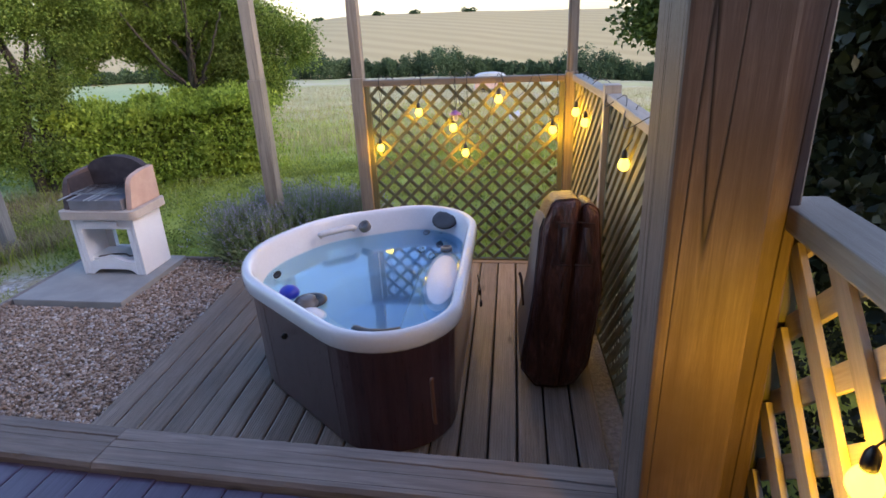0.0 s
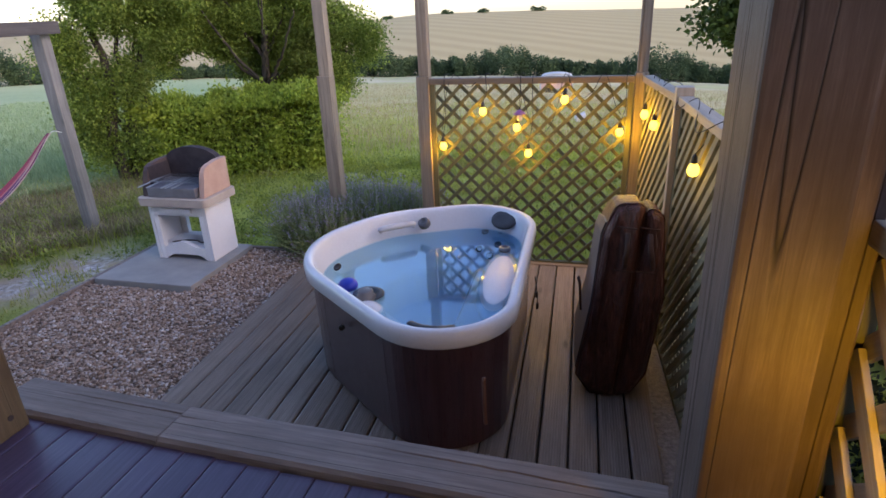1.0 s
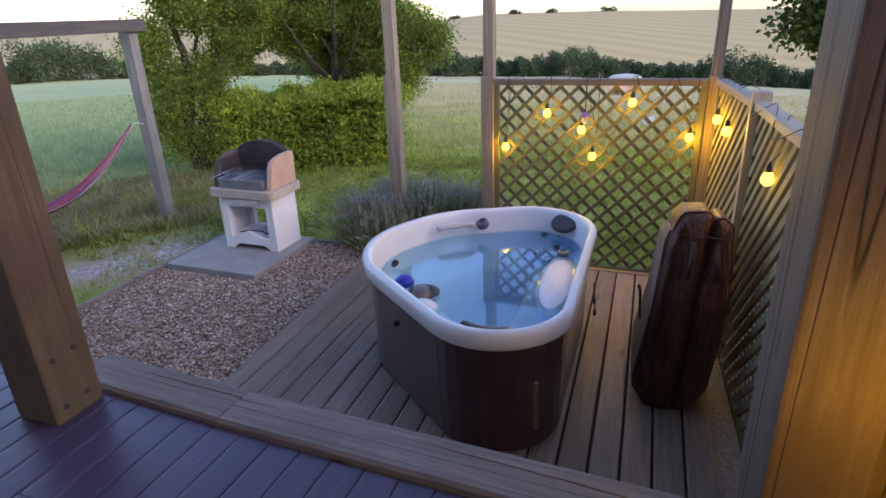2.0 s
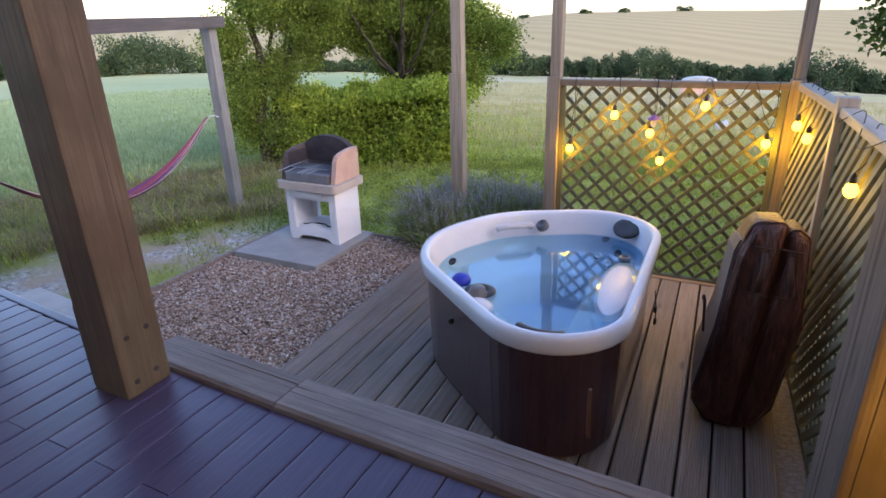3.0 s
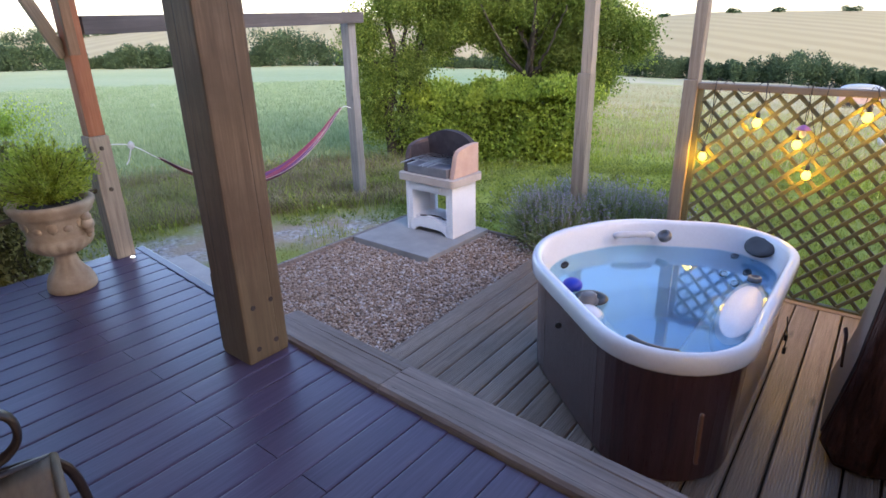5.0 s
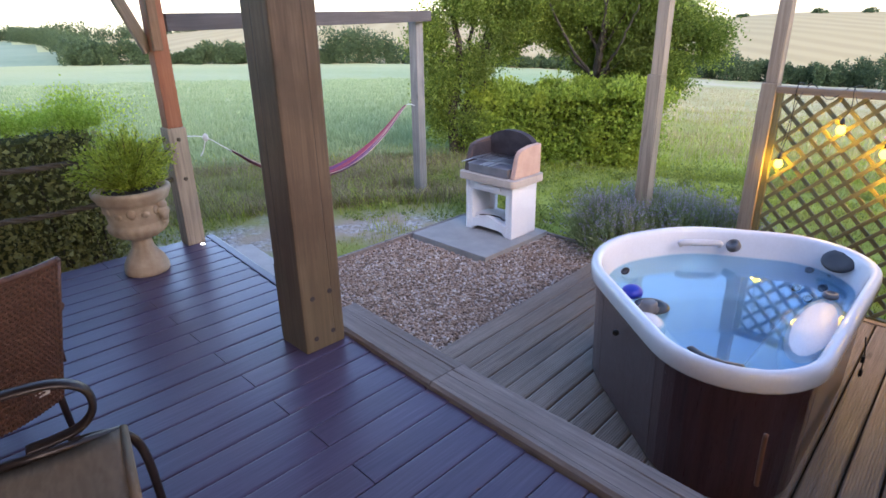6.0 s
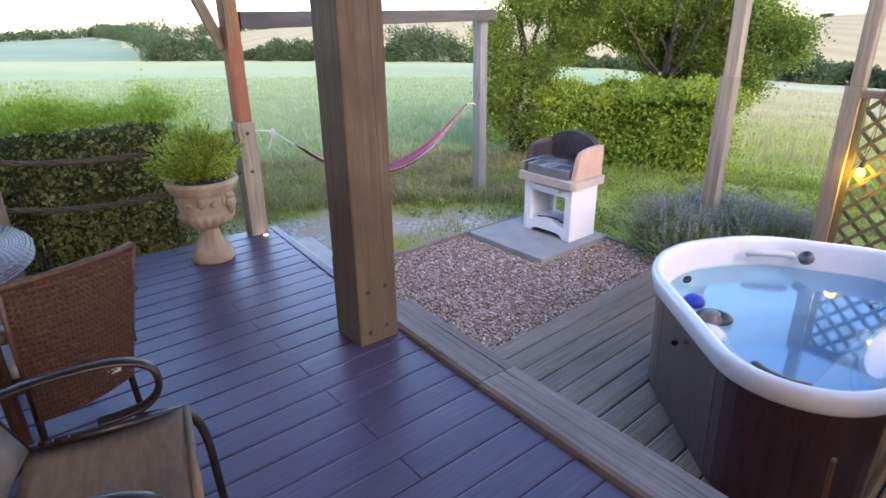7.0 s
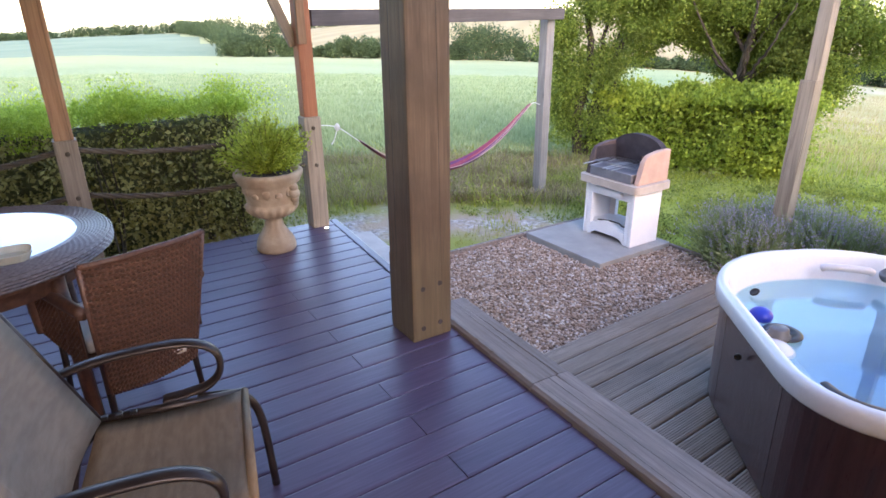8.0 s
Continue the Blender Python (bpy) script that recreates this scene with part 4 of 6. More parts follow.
def tub_cover():
    """The two padded halves stand on edge, folded together; the underside liner shows on one."""
    t = thing("tub_cover", (0.15, 2.72, LOW), "folded brown vinyl hot tub cover leaning against the trellis", "cover")
    o = Vector((0.15, 2.72, LOW))
    left = [(0.03, 0.0, 0.02), (0.153, 0.0, 0.012), (0.23, 1.066, 0.03), (0.1, 1.058, 0.05), (0.048, 0.9, 0.2), (0.018, 0.52, 0.6), (-0.046, 0.11, 0.03)]
    right = [(0.156, 0.0, 0.012), (0.235, 0.03, 0.05), (0.303, 0.15, 0.06), (0.35, 0.59, 0.4), (0.316, 1.01, 0.05), (0.24, 1.066, 0.03)]

    def crease(x, y, z):
        """Sagging folds in the vinyl, deepest down the middle of each half."""
        return 0.007 * math.sin(23 * x + 5 * z) + 0.006 * math.sin(9 * z + 40 * x) + 0.004 * math.sin(31 * z)
    for poly in (left, right):
        rings = []
        for y, inset, low in ((-0.03, 0.03, 1.0), (-0.018, 0.014, 1.0), (0.0, 0.004, 1.0), (0.03, 0.0, 1.0), (0.25, 0.0, 0.97), (0.5, 0.0, 0.88), (0.68, 0.004, 0.76), (0.74, 0.03, 0.72)):
            rings.append([Vector((p.x - 0.05 * y, y + (crease(p.x, y, p.y) if y < 0.02 else 0.0), p.y * low)) - Vector((o.x, 0, 0)) for p in rounded(poly, inset, 7, 0.008)])
        half = part("cover_half", loft(rings), VINYL, t, smooth=True)
        front = [Vector((p.x - o.x, 0.004, p.y)) for p in rounded(poly, 0.001, 7, 0.008)]
        part("piping", tube(front, 0.005, 6, True), VINYL, half, smooth=True)
        x0, lean = (0.155, 0.0) if poly is left else (0.255, 0.03)
        part("handle_strap", tube(curve_points([(x0 - o.x + 0.004, -0.035, 0.93), (x0 - o.x + 0.006, -0.07, 0.88), (x0 - o.x + lean * 0.6, -0.075, 0.82), (x0 - o.x + lean, -0.035, 0.75)], 6), (lambda u: (0.012, 0.005)), 8), COVERSTRAP, half, "brown handle strap", smooth=True)
        for z in (0.74, 0.96):
            part("stitched_seam", tube([(x0 - o.x - 0.045, -0.037, z), (x0 - o.x + 0.045, -0.037, z - 0.008)], 0.0035, 6), COVERSTRAP, half)
    strip = [(0.062, 0.955), (0.044, 0.9), (0.014, 0.52), (-0.046, 0.13)]
    bm = loft([[Vector((x - o.x - 0.004 - k - 0.05 * y, y, z * low)) for x, z in strip] + [Vector((x - o.x + 0.006 - 0.05 * y, y, z * low)) for x, z in reversed(strip)] for y, low, k in ((0.035, 1.0, 0.0), (0.2, 0.975, 0.004), (0.5, 0.88, 0.004), (0.66, 0.77, 0.0))])
    part("liner", bm, LINER, t, "pale grey underside liner")
    part("tie_strap", tube(curve_points([(-0.21, 0.16, 0.6), (-0.2, 0.14, 0.575), (-0.195, 0.14, 0.5), (-0.188, 0.14, 0.42)], 5), (lambda u: (0.006, 0.018 - 0.012 * u)), 6), COVERSTRAP, t, "dark hanging tie strap")
    return t


tub_cover()


# ---- barbecue on its slab ----
def bbq_slab():
    t = thing("paving_slab", (-3.49, 3.99, LAWN), "grey concrete slab under the barbecue", "slab")
    part("slab", box(-0.46, 0.46, -0.465, 0.44, 0, 0.1, 0.008, 2), SLAB, t)


bbq_slab()


SOOT_CHEEK = plain("smoked_terracotta", (0.06, 0.042, 0.042), (0.13, 0.09, 0.083), 8, 0.85, 0.3)


def barbecue():
    t = thing("barbecue", (-3.41, 4.18, LOW), "white masonry barbecue with sooty terracotta fire box", "barbecue", turn=0.0)
    w, d, h = 0.56, 0.36, 0.5
    for s in (-1, 1):
        bm = box(s * w / 2 - 0.03 * (s > 0) - 0.0 * (s < 0), s * w / 2 + 0.03 * (s < 0), -d / 2, d / 2, 0.0, h, 0.006, 2)
        part("side_panel", bm, WHITE_STONE, t)
    # front: lintel, arched foot, and the small back panel with its opening
    part("front_lintel", box(-w / 2 + 0.032, w / 2 - 0.032, -d / 2 + 0.004, -d / 2 + 0.05, 0.4, h, 0.005), WHITE_STONE, t)
    for s in (-1, 1):
        part("front_jamb", box(min(s * 0.2, s * 0.248), max(s * 0.2, s * 0.248), -d / 2 + 0.002, -d / 2 + 0.05, 0.0, 0.4, 0.005), WHITE_STONE, t)
    for a0, nm, y0, y1, za, zb in ((0.0, "front_arch", -d / 2 + 0.003, -d / 2 + 0.045, 0.05, 0.1), (1.0, "back_panel", d / 2 - 0.05, d / 2 - 0.004, 0.0, 0.0)):
        if nm == "front_arch":
            bm = bmesh.new()
            n = 16
            cols = []
            for i in range(n + 1):
                x = -0.198 + 0.396 * i / n
                lift = 0.05 * (1 - abs(2 * i / n - 1) ** 6)
                topz = 0.11 + 0.055 * math.exp(-((x + 0.02) / 0.1) ** 2)
                cols.append([bm.verts.new(p) for p in ((x, y0, lift), (x, y0, topz), (x, y1, topz), (x, y1, lift))])
            for a, b in zip(cols, cols[1:]):
                for k in range(4):
                    bm.faces.new((a[k], b[k], b[(k + 1) % 4], a[(k + 1) % 4]))
            bm.faces.new(cols[0])
            bm.faces.new(cols[-1])
            part(nm, bm, WHITE_STONE, t)
        else:
            for x0, x1, z0, z1 in ((-0.248, -0.18, 0.0, 0.5), (-0.01, 0.248, 0.0, 0.5), (-0.18, -0.01, 0.0, 0.13), (-0.18, -0.01, 0.285, 0.5)):
                part(nm, box(x0, x1, y0, y1, z0, z1, 0.003), WHITE_STONE, t)
    part("shelf", box(-0.247, 0.247, -d / 2 + 0.05, d / 2 - 0.052, 0.1, 0.13, 0.004), WHITE_STONE, t)
    part("shelf_support", box(-0.15, 0.15, -d / 2 - 0.02, -d / 2 + 0.002, 0.43, 0.475, 0.01, 2), WHITE_STONE, t)
    slab = rounded([(-0.33, -0.24, 0.04), (0.34, -0.24, 0.04), (0.34, 0.22, 0.04), (-0.33, 0.22, 0.04)], 0, 5)
    part("table_slab", loft([[Vector((p.x, p.y, z)) for p in slab] for z in (0.5, 0.512, 0.555, 0.566)]), BUFF, t, "buff concrete table slab")
    # fire box: two curved cheeks and an arched back
    z0 = 0.567
    for s in (-1, 1):
        bm = bmesh.new()
        prof = [(-0.185, 0), (0.2, 0), (0.2, 0.272), (0.06, 0.268), (-0.05, 0.254), (-0.1, 0.235), (-0.128, 0.2), (-0.14, 0.15), (-0.165, 0.06)]
        a = [bm.verts.new((s * 0.3, y, z0 + z)) for y, z in prof]
        b = [bm.verts.new((s * 0.25, y, z0 + z)) for y, z in prof]
        bm.faces.new(a)
        bm.faces.new(b)
        for k in range(len(prof)):
            bm.faces.new((a[k], a[(k + 1) % len(prof)], b[(k + 1) % len(prof)], b[k]))
        bmesh.ops.bevel(bm, geom=[e for e in bm.edges], offset=0.006, segments=1, affect="EDGES")
        cheek = part("cheek", bm, TERRACOTTA if s > 0 else SOOT_CHEEK, t, "rounded terracotta cheek" if s > 0 else "smoke-darkened terracotta cheek")
        part("soot_lining", box(s * 0.2485 - 0.006, s * 0.2485 + 0.0, -0.12, 0.15, z0 + 0.02, z0 + 0.24, 0.002) if s > 0 else box(-0.2485, -0.2425, -0.12, 0.15, z0 + 0.02, z0 + 0.24, 0.002), SOOT, cheek)
    bm = bmesh.new()
    n = 18
    cols = []
    for i in range(n + 1):
        x = -0.248 + 0.496 * i / n
        z = z0 + 0.235 + 0.125 * math.sqrt(max(0.0, 1 - (x / 0.262) ** 2))
        cols.append([bm.verts.new(p) for p in ((x, 0.15, z0), (x, 0.13, z), (x, 0.2, z), (x, 0.2, z0))])
    for a, b in zip(cols, cols[1:]):
        for k in range(4):
            bm.faces.new((a[k], b[k], b[(k + 1) % 4], a[(k + 1) % 4]))
    bm.faces.new(cols[0])
    bm.faces.new(cols[-1])
    part("arched_back", bm, SOOT, t, "sooty arched back wall")
    part("ash_tray", box(-0.232, 0.232, -0.2, 0.145, z0, z0 + 0.085, 0.008, 2), plain("grey_steel_tray", (0.2, 0.2, 0.23), (0.27, 0.27, 0.3), 8, 0.5, 0.1, 0.4), t, "grey metal ash tray")
    grill = part("grill", box(-0.225, 0.225, -0.16, -0.152, z0 + 0.12, z0 + 0.128, 0.001), STEEL, t, "steel grill")
    for k in range(15):
        x = -0.22 + 0.44 * k / 14
        part("grill_bar", tube([(x, -0.158, z0 + 0.126), (x, 0.12, z0 + 0.126)], 0.003, 6), STEEL, grill)
    for x in (-0.2, -0.12, 0.02, 0.06, 0.12):
        part("grill_rod", tube([(x, 0.0, z0 + 0.13), (x - 0.03, -0.29, z0 + 0.11)], 0.005, 6), STEEL, grill, "bright steel rod")
    return t


barbecue()


def bent_rod():
    t = part("poker", tube(curve_points([(-0.16, -0.12, 0.137), (-0.05, -0.1, 0.15), (0.04, -0.06, 0.138), (0.12, -0.1, 0.137), (0.17, -0.02, 0.139)], 6), 0.006, 7), BRONZE, m=pose(-3.41, 4.18, LOW), smooth=True)
    tagged(t, "dark bent metal poker lying on the barbecue shelf", "poker")


bent_rod()


# ---- festoon bulbs ----
def bulb_mesh():
    return mesh_of(lathe([(0.004, -0.066), (0.019, -0.06), (0.029, -0.045), (0.031, -0.03), (0.025, -0.012), (0.014, 0.004), (0.012, 0.01)], 16), "bulb", True)


BULB = bulb_mesh()
BULB.materials.append(GLOW)
HOLDER = mesh_of(lathe([(0.01, 0.0), (0.015, 0.003), (0.016, 0.014), (0.014, 0.036), (0.008, 0.046), (0.004, 0.052)], 14), "holder", True)
HOLDER.materials.append(BLACKPLASTIC)


def festoon(at, hook, power, scale=1.0):
    """One hanging bulb with its holder and its cable up to the rail."""
    t = thing("festoon_bulb", at, "lit warm yellow festoon bulb on a black cable", "lamp", "festoon bulbs")
    part("bulb", BULB, None, t, m=Matrix.Scale(scale, 4)).visible_shadow = False
    part("holder", HOLDER, None, t, m=Matrix.Scale(scale, 4))
    a, h = Vector((0, 0, 0.05 * scale)), Vector(hook) - Vector(at)
    mid1 = a.lerp(h, 0.35) + Vector((0.02, -0.02, 0.0))
    part("cable", tube(curve_points([a, mid1, h.lerp(a, 0.2) + Vector((0, -0.02, 0.02)), h + Vector((0, -0.01, 0.012)), h + Vector((0.02, 0.05, 0.0))], 6), 0.0026, 6), CABLE, t, smooth=True)
    lamp = new("bulb_light", bpy.data.lights.new("bulb_light", "POINT"))
    lamp.data.energy, lamp.data.color, lamp.data.shadow_soft_size = power, (1.0, 0.555, 0.018), 0.03
    lamp.parent = t
    lamp.location = (0, 0, -0.03)
    return t


for x, z in ((-1.164, 0.605), (-0.848, 0.87), (-0.592, 0.752), (-0.505, 0.56), (-0.25, 0.954), (0.145, 0.722)):
    festoon((x, 4.4, z), (x + 0.03, 4.42, 1.1), 1.5, 0.9)
for x, y, z in ((0.29, 4.18, 0.885), (0.335, 3.95, 0.855), (0.425, 2.8, 0.865), (0.455, 2.15, 0.93)):
    festoon((x, y, z), (x + 0.05, y + 0.05, 1.09), 1.2 if y > 3.5 else 0.35, 0.9)
festoon((0.592, 0.905, 0.768), (0.61, 0.875, 1.075), 3.0, 1.0)


def solar_lantern():
    t = thing("solar_lantern", (-0.572, 4.392, 0.822), "small purple hooded lantern hung on the trellis", "lantern")
    part("hood", lathe([(0.045, 0.0), (0.046, 0.004), (0.03, 0.018), (0.016, 0.028), (0.004, 0.034)], 20), plain("purple_plastic", (0.2, 0.09, 0.3), (0.27, 0.13, 0.38), 10, 0.4, 0.05), t, smooth=True)
    part("globe", lathe([(0.006, -0.05), (0.016, -0.044), (0.021, -0.028), (0.018, -0.008), (0.012, 0.0)], 16), PALEPLASTIC, t, "pale round globe", smooth=True)
    part("hook", tube(curve_points([(0, 0, 0.03), (0.0, 0.004, 0.12), (0.005, 0.02, 0.25), (0.0, 0.03, 0.272)], 5), 0.0025, 6), CABLE, t, "thin black hook", smooth=True)


solar_lantern()


def cable_swag(pts):
    t = part("festoon_cable", tube(curve_points(pts, 10), 0.0024, 6), CABLE, smooth=True)
    tagged(t, "thin black festoon cable looped over the rail", "cable", "festoon cables")


cable_swag([(-1.17, 4.405, 0.7), (-1.12, 4.4, 1.0), (-1.06, 4.42, 1.105), (-0.95, 4.4, 1.02), (-0.84, 4.42, 1.105), (-0.78, 4.4, 1.0), (-0.68, 4.42, 1.105)])
cable_swag([(-0.6, 4.42, 1.105), (-0.55, 4.4, 0.95), (-0.46, 4.395, 0.69), (-0.36, 4.395, 0.72), (-0.3, 4.4, 0.88), (-0.25, 4.42, 1.105), (-0.16, 4.395, 0.94), (-0.06, 4.4, 0.98), (0.02, 4.42, 1.105), (0.1, 4.395, 0.9), (0.145, 4.4, 0.82)])
cable_swag([(0.32, 4.3, 1.1), (0.36, 4.1, 1.115), (0.32, 3.95, 1.02), (0.38, 3.75, 1.115), (0.43, 3.5, 1.12), (0.38, 3.3, 1.03), (0.45, 3.05, 1.12), (0.41, 2.75, 1.02), (0.48, 2.45, 1.12), (0.44, 2.2, 1.03), (0.5, 1.9, 1.12)])


def deck_light():
    t = thing("deck_light", (-4.155, 1.62, 0.0), "tiny round white light set in the deck", "lamp")
    part("bezel", lathe([(0.022, 0.0), (0.022, 0.004), (0.016, 0.006)], 20), STEEL, t)
    part("lens", lathe([(0.015, 0.006), (0.012, 0.009), (0.004, 0.01)], 20), emitter("white_led", (1.0, 0.97, 0.9), 2.0), t)


deck_light()


# ---- urn with its shrub ----
def urn():
    t = thing("garden_urn", (-3.965, 1.158, 0.0), "weathered stone urn with lobed bowl on the deck", "urn")
    foot = lathe([(0.132, 0), (0.139, 0.012), (0.139, 0.035), (0.13, 0.07), (0.112, 0.105), (0.085, 0.14), (0.067, 0.175), (0.059, 0.215), (0.06, 0.235), (0.075, 0.245)], 48, lambda i, a: 1 + (0.035 * math.cos(10 * a) if 4 <= i <= 7 else 0))
    part("pedestal", foot, URN, t, smooth=True)
    bowl = lathe([(0.06, 0.238), (0.085, 0.242), (0.115, 0.258), (0.148, 0.282), (0.168, 0.31), (0.172, 0.335), (0.164, 0.352), (0.166, 0.362), (0.174, 0.42), (0.184, 0.475), (0.196, 0.492), (0.21, 0.5), (0.214, 0.515), (0.226, 0.535), (0.233, 0.555), (0.23, 0.572), (0.215, 0.577), (0.19, 0.572), (0.17, 0.5)], 90,
                 lambda i, a: 1 + (0.075 * abs(math.cos(10 * a)) if 2 <= i <= 5 else 0.0))
    part("bowl", bowl, URN, t, "lobed stone bowl", smooth=True)
    for s in (0.6, 3.74):
        for dz, r in ((0.47, 0.032), (0.43, 0.04), (0.39, 0.03), (0.36, 0.02)):
            bm = bmesh.new()
            bmesh.ops.create_icosphere(bm, subdivisions=2, radius=r)
            part("mask_ornament", bm, URN, t, "carved mask handle", pose(0.2 * math.cos(s), 0.2 * math.sin(s), dz), True)
    for k in range(14):
        a = 2 * math.pi * k / 14
        bm = bmesh.new()
        bmesh.ops.create_icosphere(bm, subdivisions=1, radius=0.03)
        for v in bm.verts:
            v.co.z *= 0.8 + 0.6 * (k % 2)
            v.co.x *= 0.35
        part("relief", bm, URN, t, m=pose(0.178 * math.cos(a), 0.178 * math.sin(a), 0.43 + 0.015 * (k % 3), 0, 0, math.degrees(a)), smooth=True)
    part("soil", lathe([(0.18, 0.5), (0.18, 0.545)], 24), SOIL, t, "dark soil")
    rng = np.random.default_rng(11)
    s = thing("potted_shrub", (-3.965, 1.158, 0.545), "bushy bright green conifer planted in the urn", "shrub")
    pts, outs = [], []
    stem = bmesh.new()
    for k in range(70):
        a = rng.uniform(0, 6.28)
        el = rng.uniform(0.12, 1.5)
        ln = rng.uniform(0.2, 0.345)
        d = np.array([math.cos(a) * math.cos(el), math.sin(a) * math.cos(el), math.sin(el)])
        u = np.linspace(0.15, 1, 60)
        curve = d[None] * (u * ln)[:, None] + np.array([0, 0, 0.03])
        curve[:, 2] += 0.03 * u ** 2
        merge(stem, tube([(0, 0, 0), tuple(curve[25]), tuple(curve[-1])], 0.003, 5))
        for _ in range(3):
            pts.append(curve + rng.normal(0, 0.018, curve.shape))
            outs.append(np.repeat(d[None], 60, 0))
    part("stem", stem, leafy("conifer_stem", (0.1, 0.1, 0.03), (0.16, 0.16, 0.04), (0.2, 0.2, 0.05)), s)
    me = leaves("sprays", np.concatenate(pts), np.concatenate(outs), 0.0095, leafy("conifer_green", (0.2, 0.275, 0.035), (0.37, 0.47, 0.06), (0.52, 0.61, 0.1), 0.55, 0.4), rng, 0.55, 3.0)
    tagged(part("foliage", me, None, s), kind="stuff")


urn()

# ---- table and chairs on the deck ----
def weave(w, h, nx, ny, bend=None):
    """Woven strands over a panel w wide and h high, in the xz plane, bulging by bend(x, z)."""
    bm = bmesh.new()
    f = bend or (lambda x, z: 0.0)
    for j in range(ny):
        z = h * (j + 0.5) / ny
        top, bot = [], []
        pts = []
        for i in range(nx * 2 + 1):
            x = -w(z) / 2 + w(z) * i / (nx * 2)
            pts.append(Vector((x, f(x, z) + 0.0042 * (1 if (i // 1 + j) % 2 else -1) * (1 if i % 2 else 0), z)))
        hs = h / ny * 0.46
        for side in (0,):
            vs = [(bm.verts.new(p + Vector((0, -0.0025, -hs))), bm.verts.new(p + Vector((0, -0.0045, 0))), bm.verts.new(p + Vector((0, -0.0025, hs))), bm.verts.new(p + Vector((0, 0.003, 0)))) for p in pts]
            for a, b in zip(vs, vs[1:]):
                for k in range(4):
                    bm.faces.new((a[k], b[k], b[(k + 1) % 4], a[(k + 1) % 4]))
    for i in range(nx + 1):
        pts = []
        for j in range(9):
            z = h * j / 8
            x = -w(z) / 2 + w(z) * i / nx
            pts.append(Vector((x, f(x, z), z)))
        merge(bm, tube(pts, 0.0045, 4))
    return bm


# Darker copy of RATTAN for backing panels; shade between strands is in its colour.
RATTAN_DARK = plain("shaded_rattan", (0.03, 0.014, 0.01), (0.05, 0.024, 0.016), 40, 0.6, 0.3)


def curved_panel(w, h, th, bend):
    rings = []
    for j in range(7):
        z = h * j / 6
        xs = [-w(z) / 2 + w(z) * i / 12 for i in range(13)]
        rings.append([Vector((x, bend(x, z) + th / 2, z)) for x in xs] + [Vector((x, bend(x, z) - th / 2, z)) for x in reversed(xs)])
    return loft(rings)


def rattan_chair(at, turn):
    t = thing("rattan_chair", at, "brown woven rattan armchair drawn up to the table", "chair", "rattan chairs", turn)
    bw = lambda z: 0.36 + 0.1 * z / 0.66
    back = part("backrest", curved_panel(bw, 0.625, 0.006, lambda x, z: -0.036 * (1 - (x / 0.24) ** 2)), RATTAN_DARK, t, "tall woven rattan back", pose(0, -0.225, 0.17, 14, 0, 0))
    tagged(part("weave", weave(bw, 0.625, 24, 48, lambda x, z: -0.044 * (1 - (x / 0.24) ** 2)), RATTAN, back), kind="stuff")
    part("top_roll", tube(curve_points([(-0.23, 0.0, 0.612), (-0.12, -0.032, 0.625), (0, -0.042, 0.63), (0.12, -0.032, 0.625), (0.23, 0.0, 0.612)], 6), 0.012, 8), RATTAN, back, smooth=True)
    for s in (-1, 1):
        part("side_roll", tube([(s * 0.182, 0, 0), (s * 0.228, 0, 0.615)], 0.012, 8), RATTAN, back, smooth=True)
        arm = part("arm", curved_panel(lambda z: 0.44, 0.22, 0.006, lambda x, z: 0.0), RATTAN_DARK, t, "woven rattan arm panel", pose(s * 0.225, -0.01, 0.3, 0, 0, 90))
        tagged(part("weave", weave(lambda z: 0.44, 0.22, 14, 18, lambda x, z: -0.006 * s), RATTAN, arm), kind="stuff")
        part("arm_roll", tube(curve_points([(s * 0.225, -0.3, 0.56), (s * 0.24, -0.1, 0.565), (s * 0.24, 0.12, 0.55), (s * 0.235, 0.24, 0.48), (s * 0.225, 0.25, 0.3)], 6), 0.024, 8), RATTAN, t, smooth=True)
        for y0, y1 in ((-0.21, -0.235), (0.22, 0.24)):
            part("leg", tube([(s * 0.175, y0, 0.32), (s * 0.185, y1, 0.0)], (lambda q: 0.016 - 0.004 * q), 10), BRONZE, t, smooth=True)
    part("seat", box(-0.22, 0.22, -0.22, 0.23, 0.29, 0.335, 0.015, 2), RATTAN, t)
    part("cushion", box(-0.21, 0.21, -0.19, 0.225, 0.336, 0.39, 0.022, 3), CREAM, t, "cream seat cushion", smooth=True)
    part("maker_tag", box(-0.03, 0.03, -0.002, 0.002, -0.012, 0.012, 0.001), CREAM, t, "small pale sewn tag", pose(0.09, -0.285, 0.25, 14, 0, -4))
    return t


def sling_fabric(name, dark, pale, thread):
    """Open-weave outdoor mesh, faintly banded."""
    p = Mat(name, 0.6).shifted()
    x, y, z = p.axis(0), p.axis(1), p.axis(2)
    a = p.math("SINE", p.math("MULTIPLY", x, 1300.0))
    b = p.math("SINE", p.math("MULTIPLY", p.math("ADD", y, z), 1300.0))
    w = p.math("MULTIPLY", a, b)
    band = p.ramp(p.noise(9.0, 3, (1.5, 6, 6)), [(0.38, dark), (0.6, pale)])
    band = p.mix(p.math("MULTIPLY", p.noise(38.0, 4), 0.45), band, thread)
    p.colour(p.mix(p.math("MULTIPLY_ADD", w, 0.3), band, thread))
    p.b.inputs["Specular IOR Level"].default_value = 0.2
    p.bump(w, 0.3, 0.0015)
    return p.m


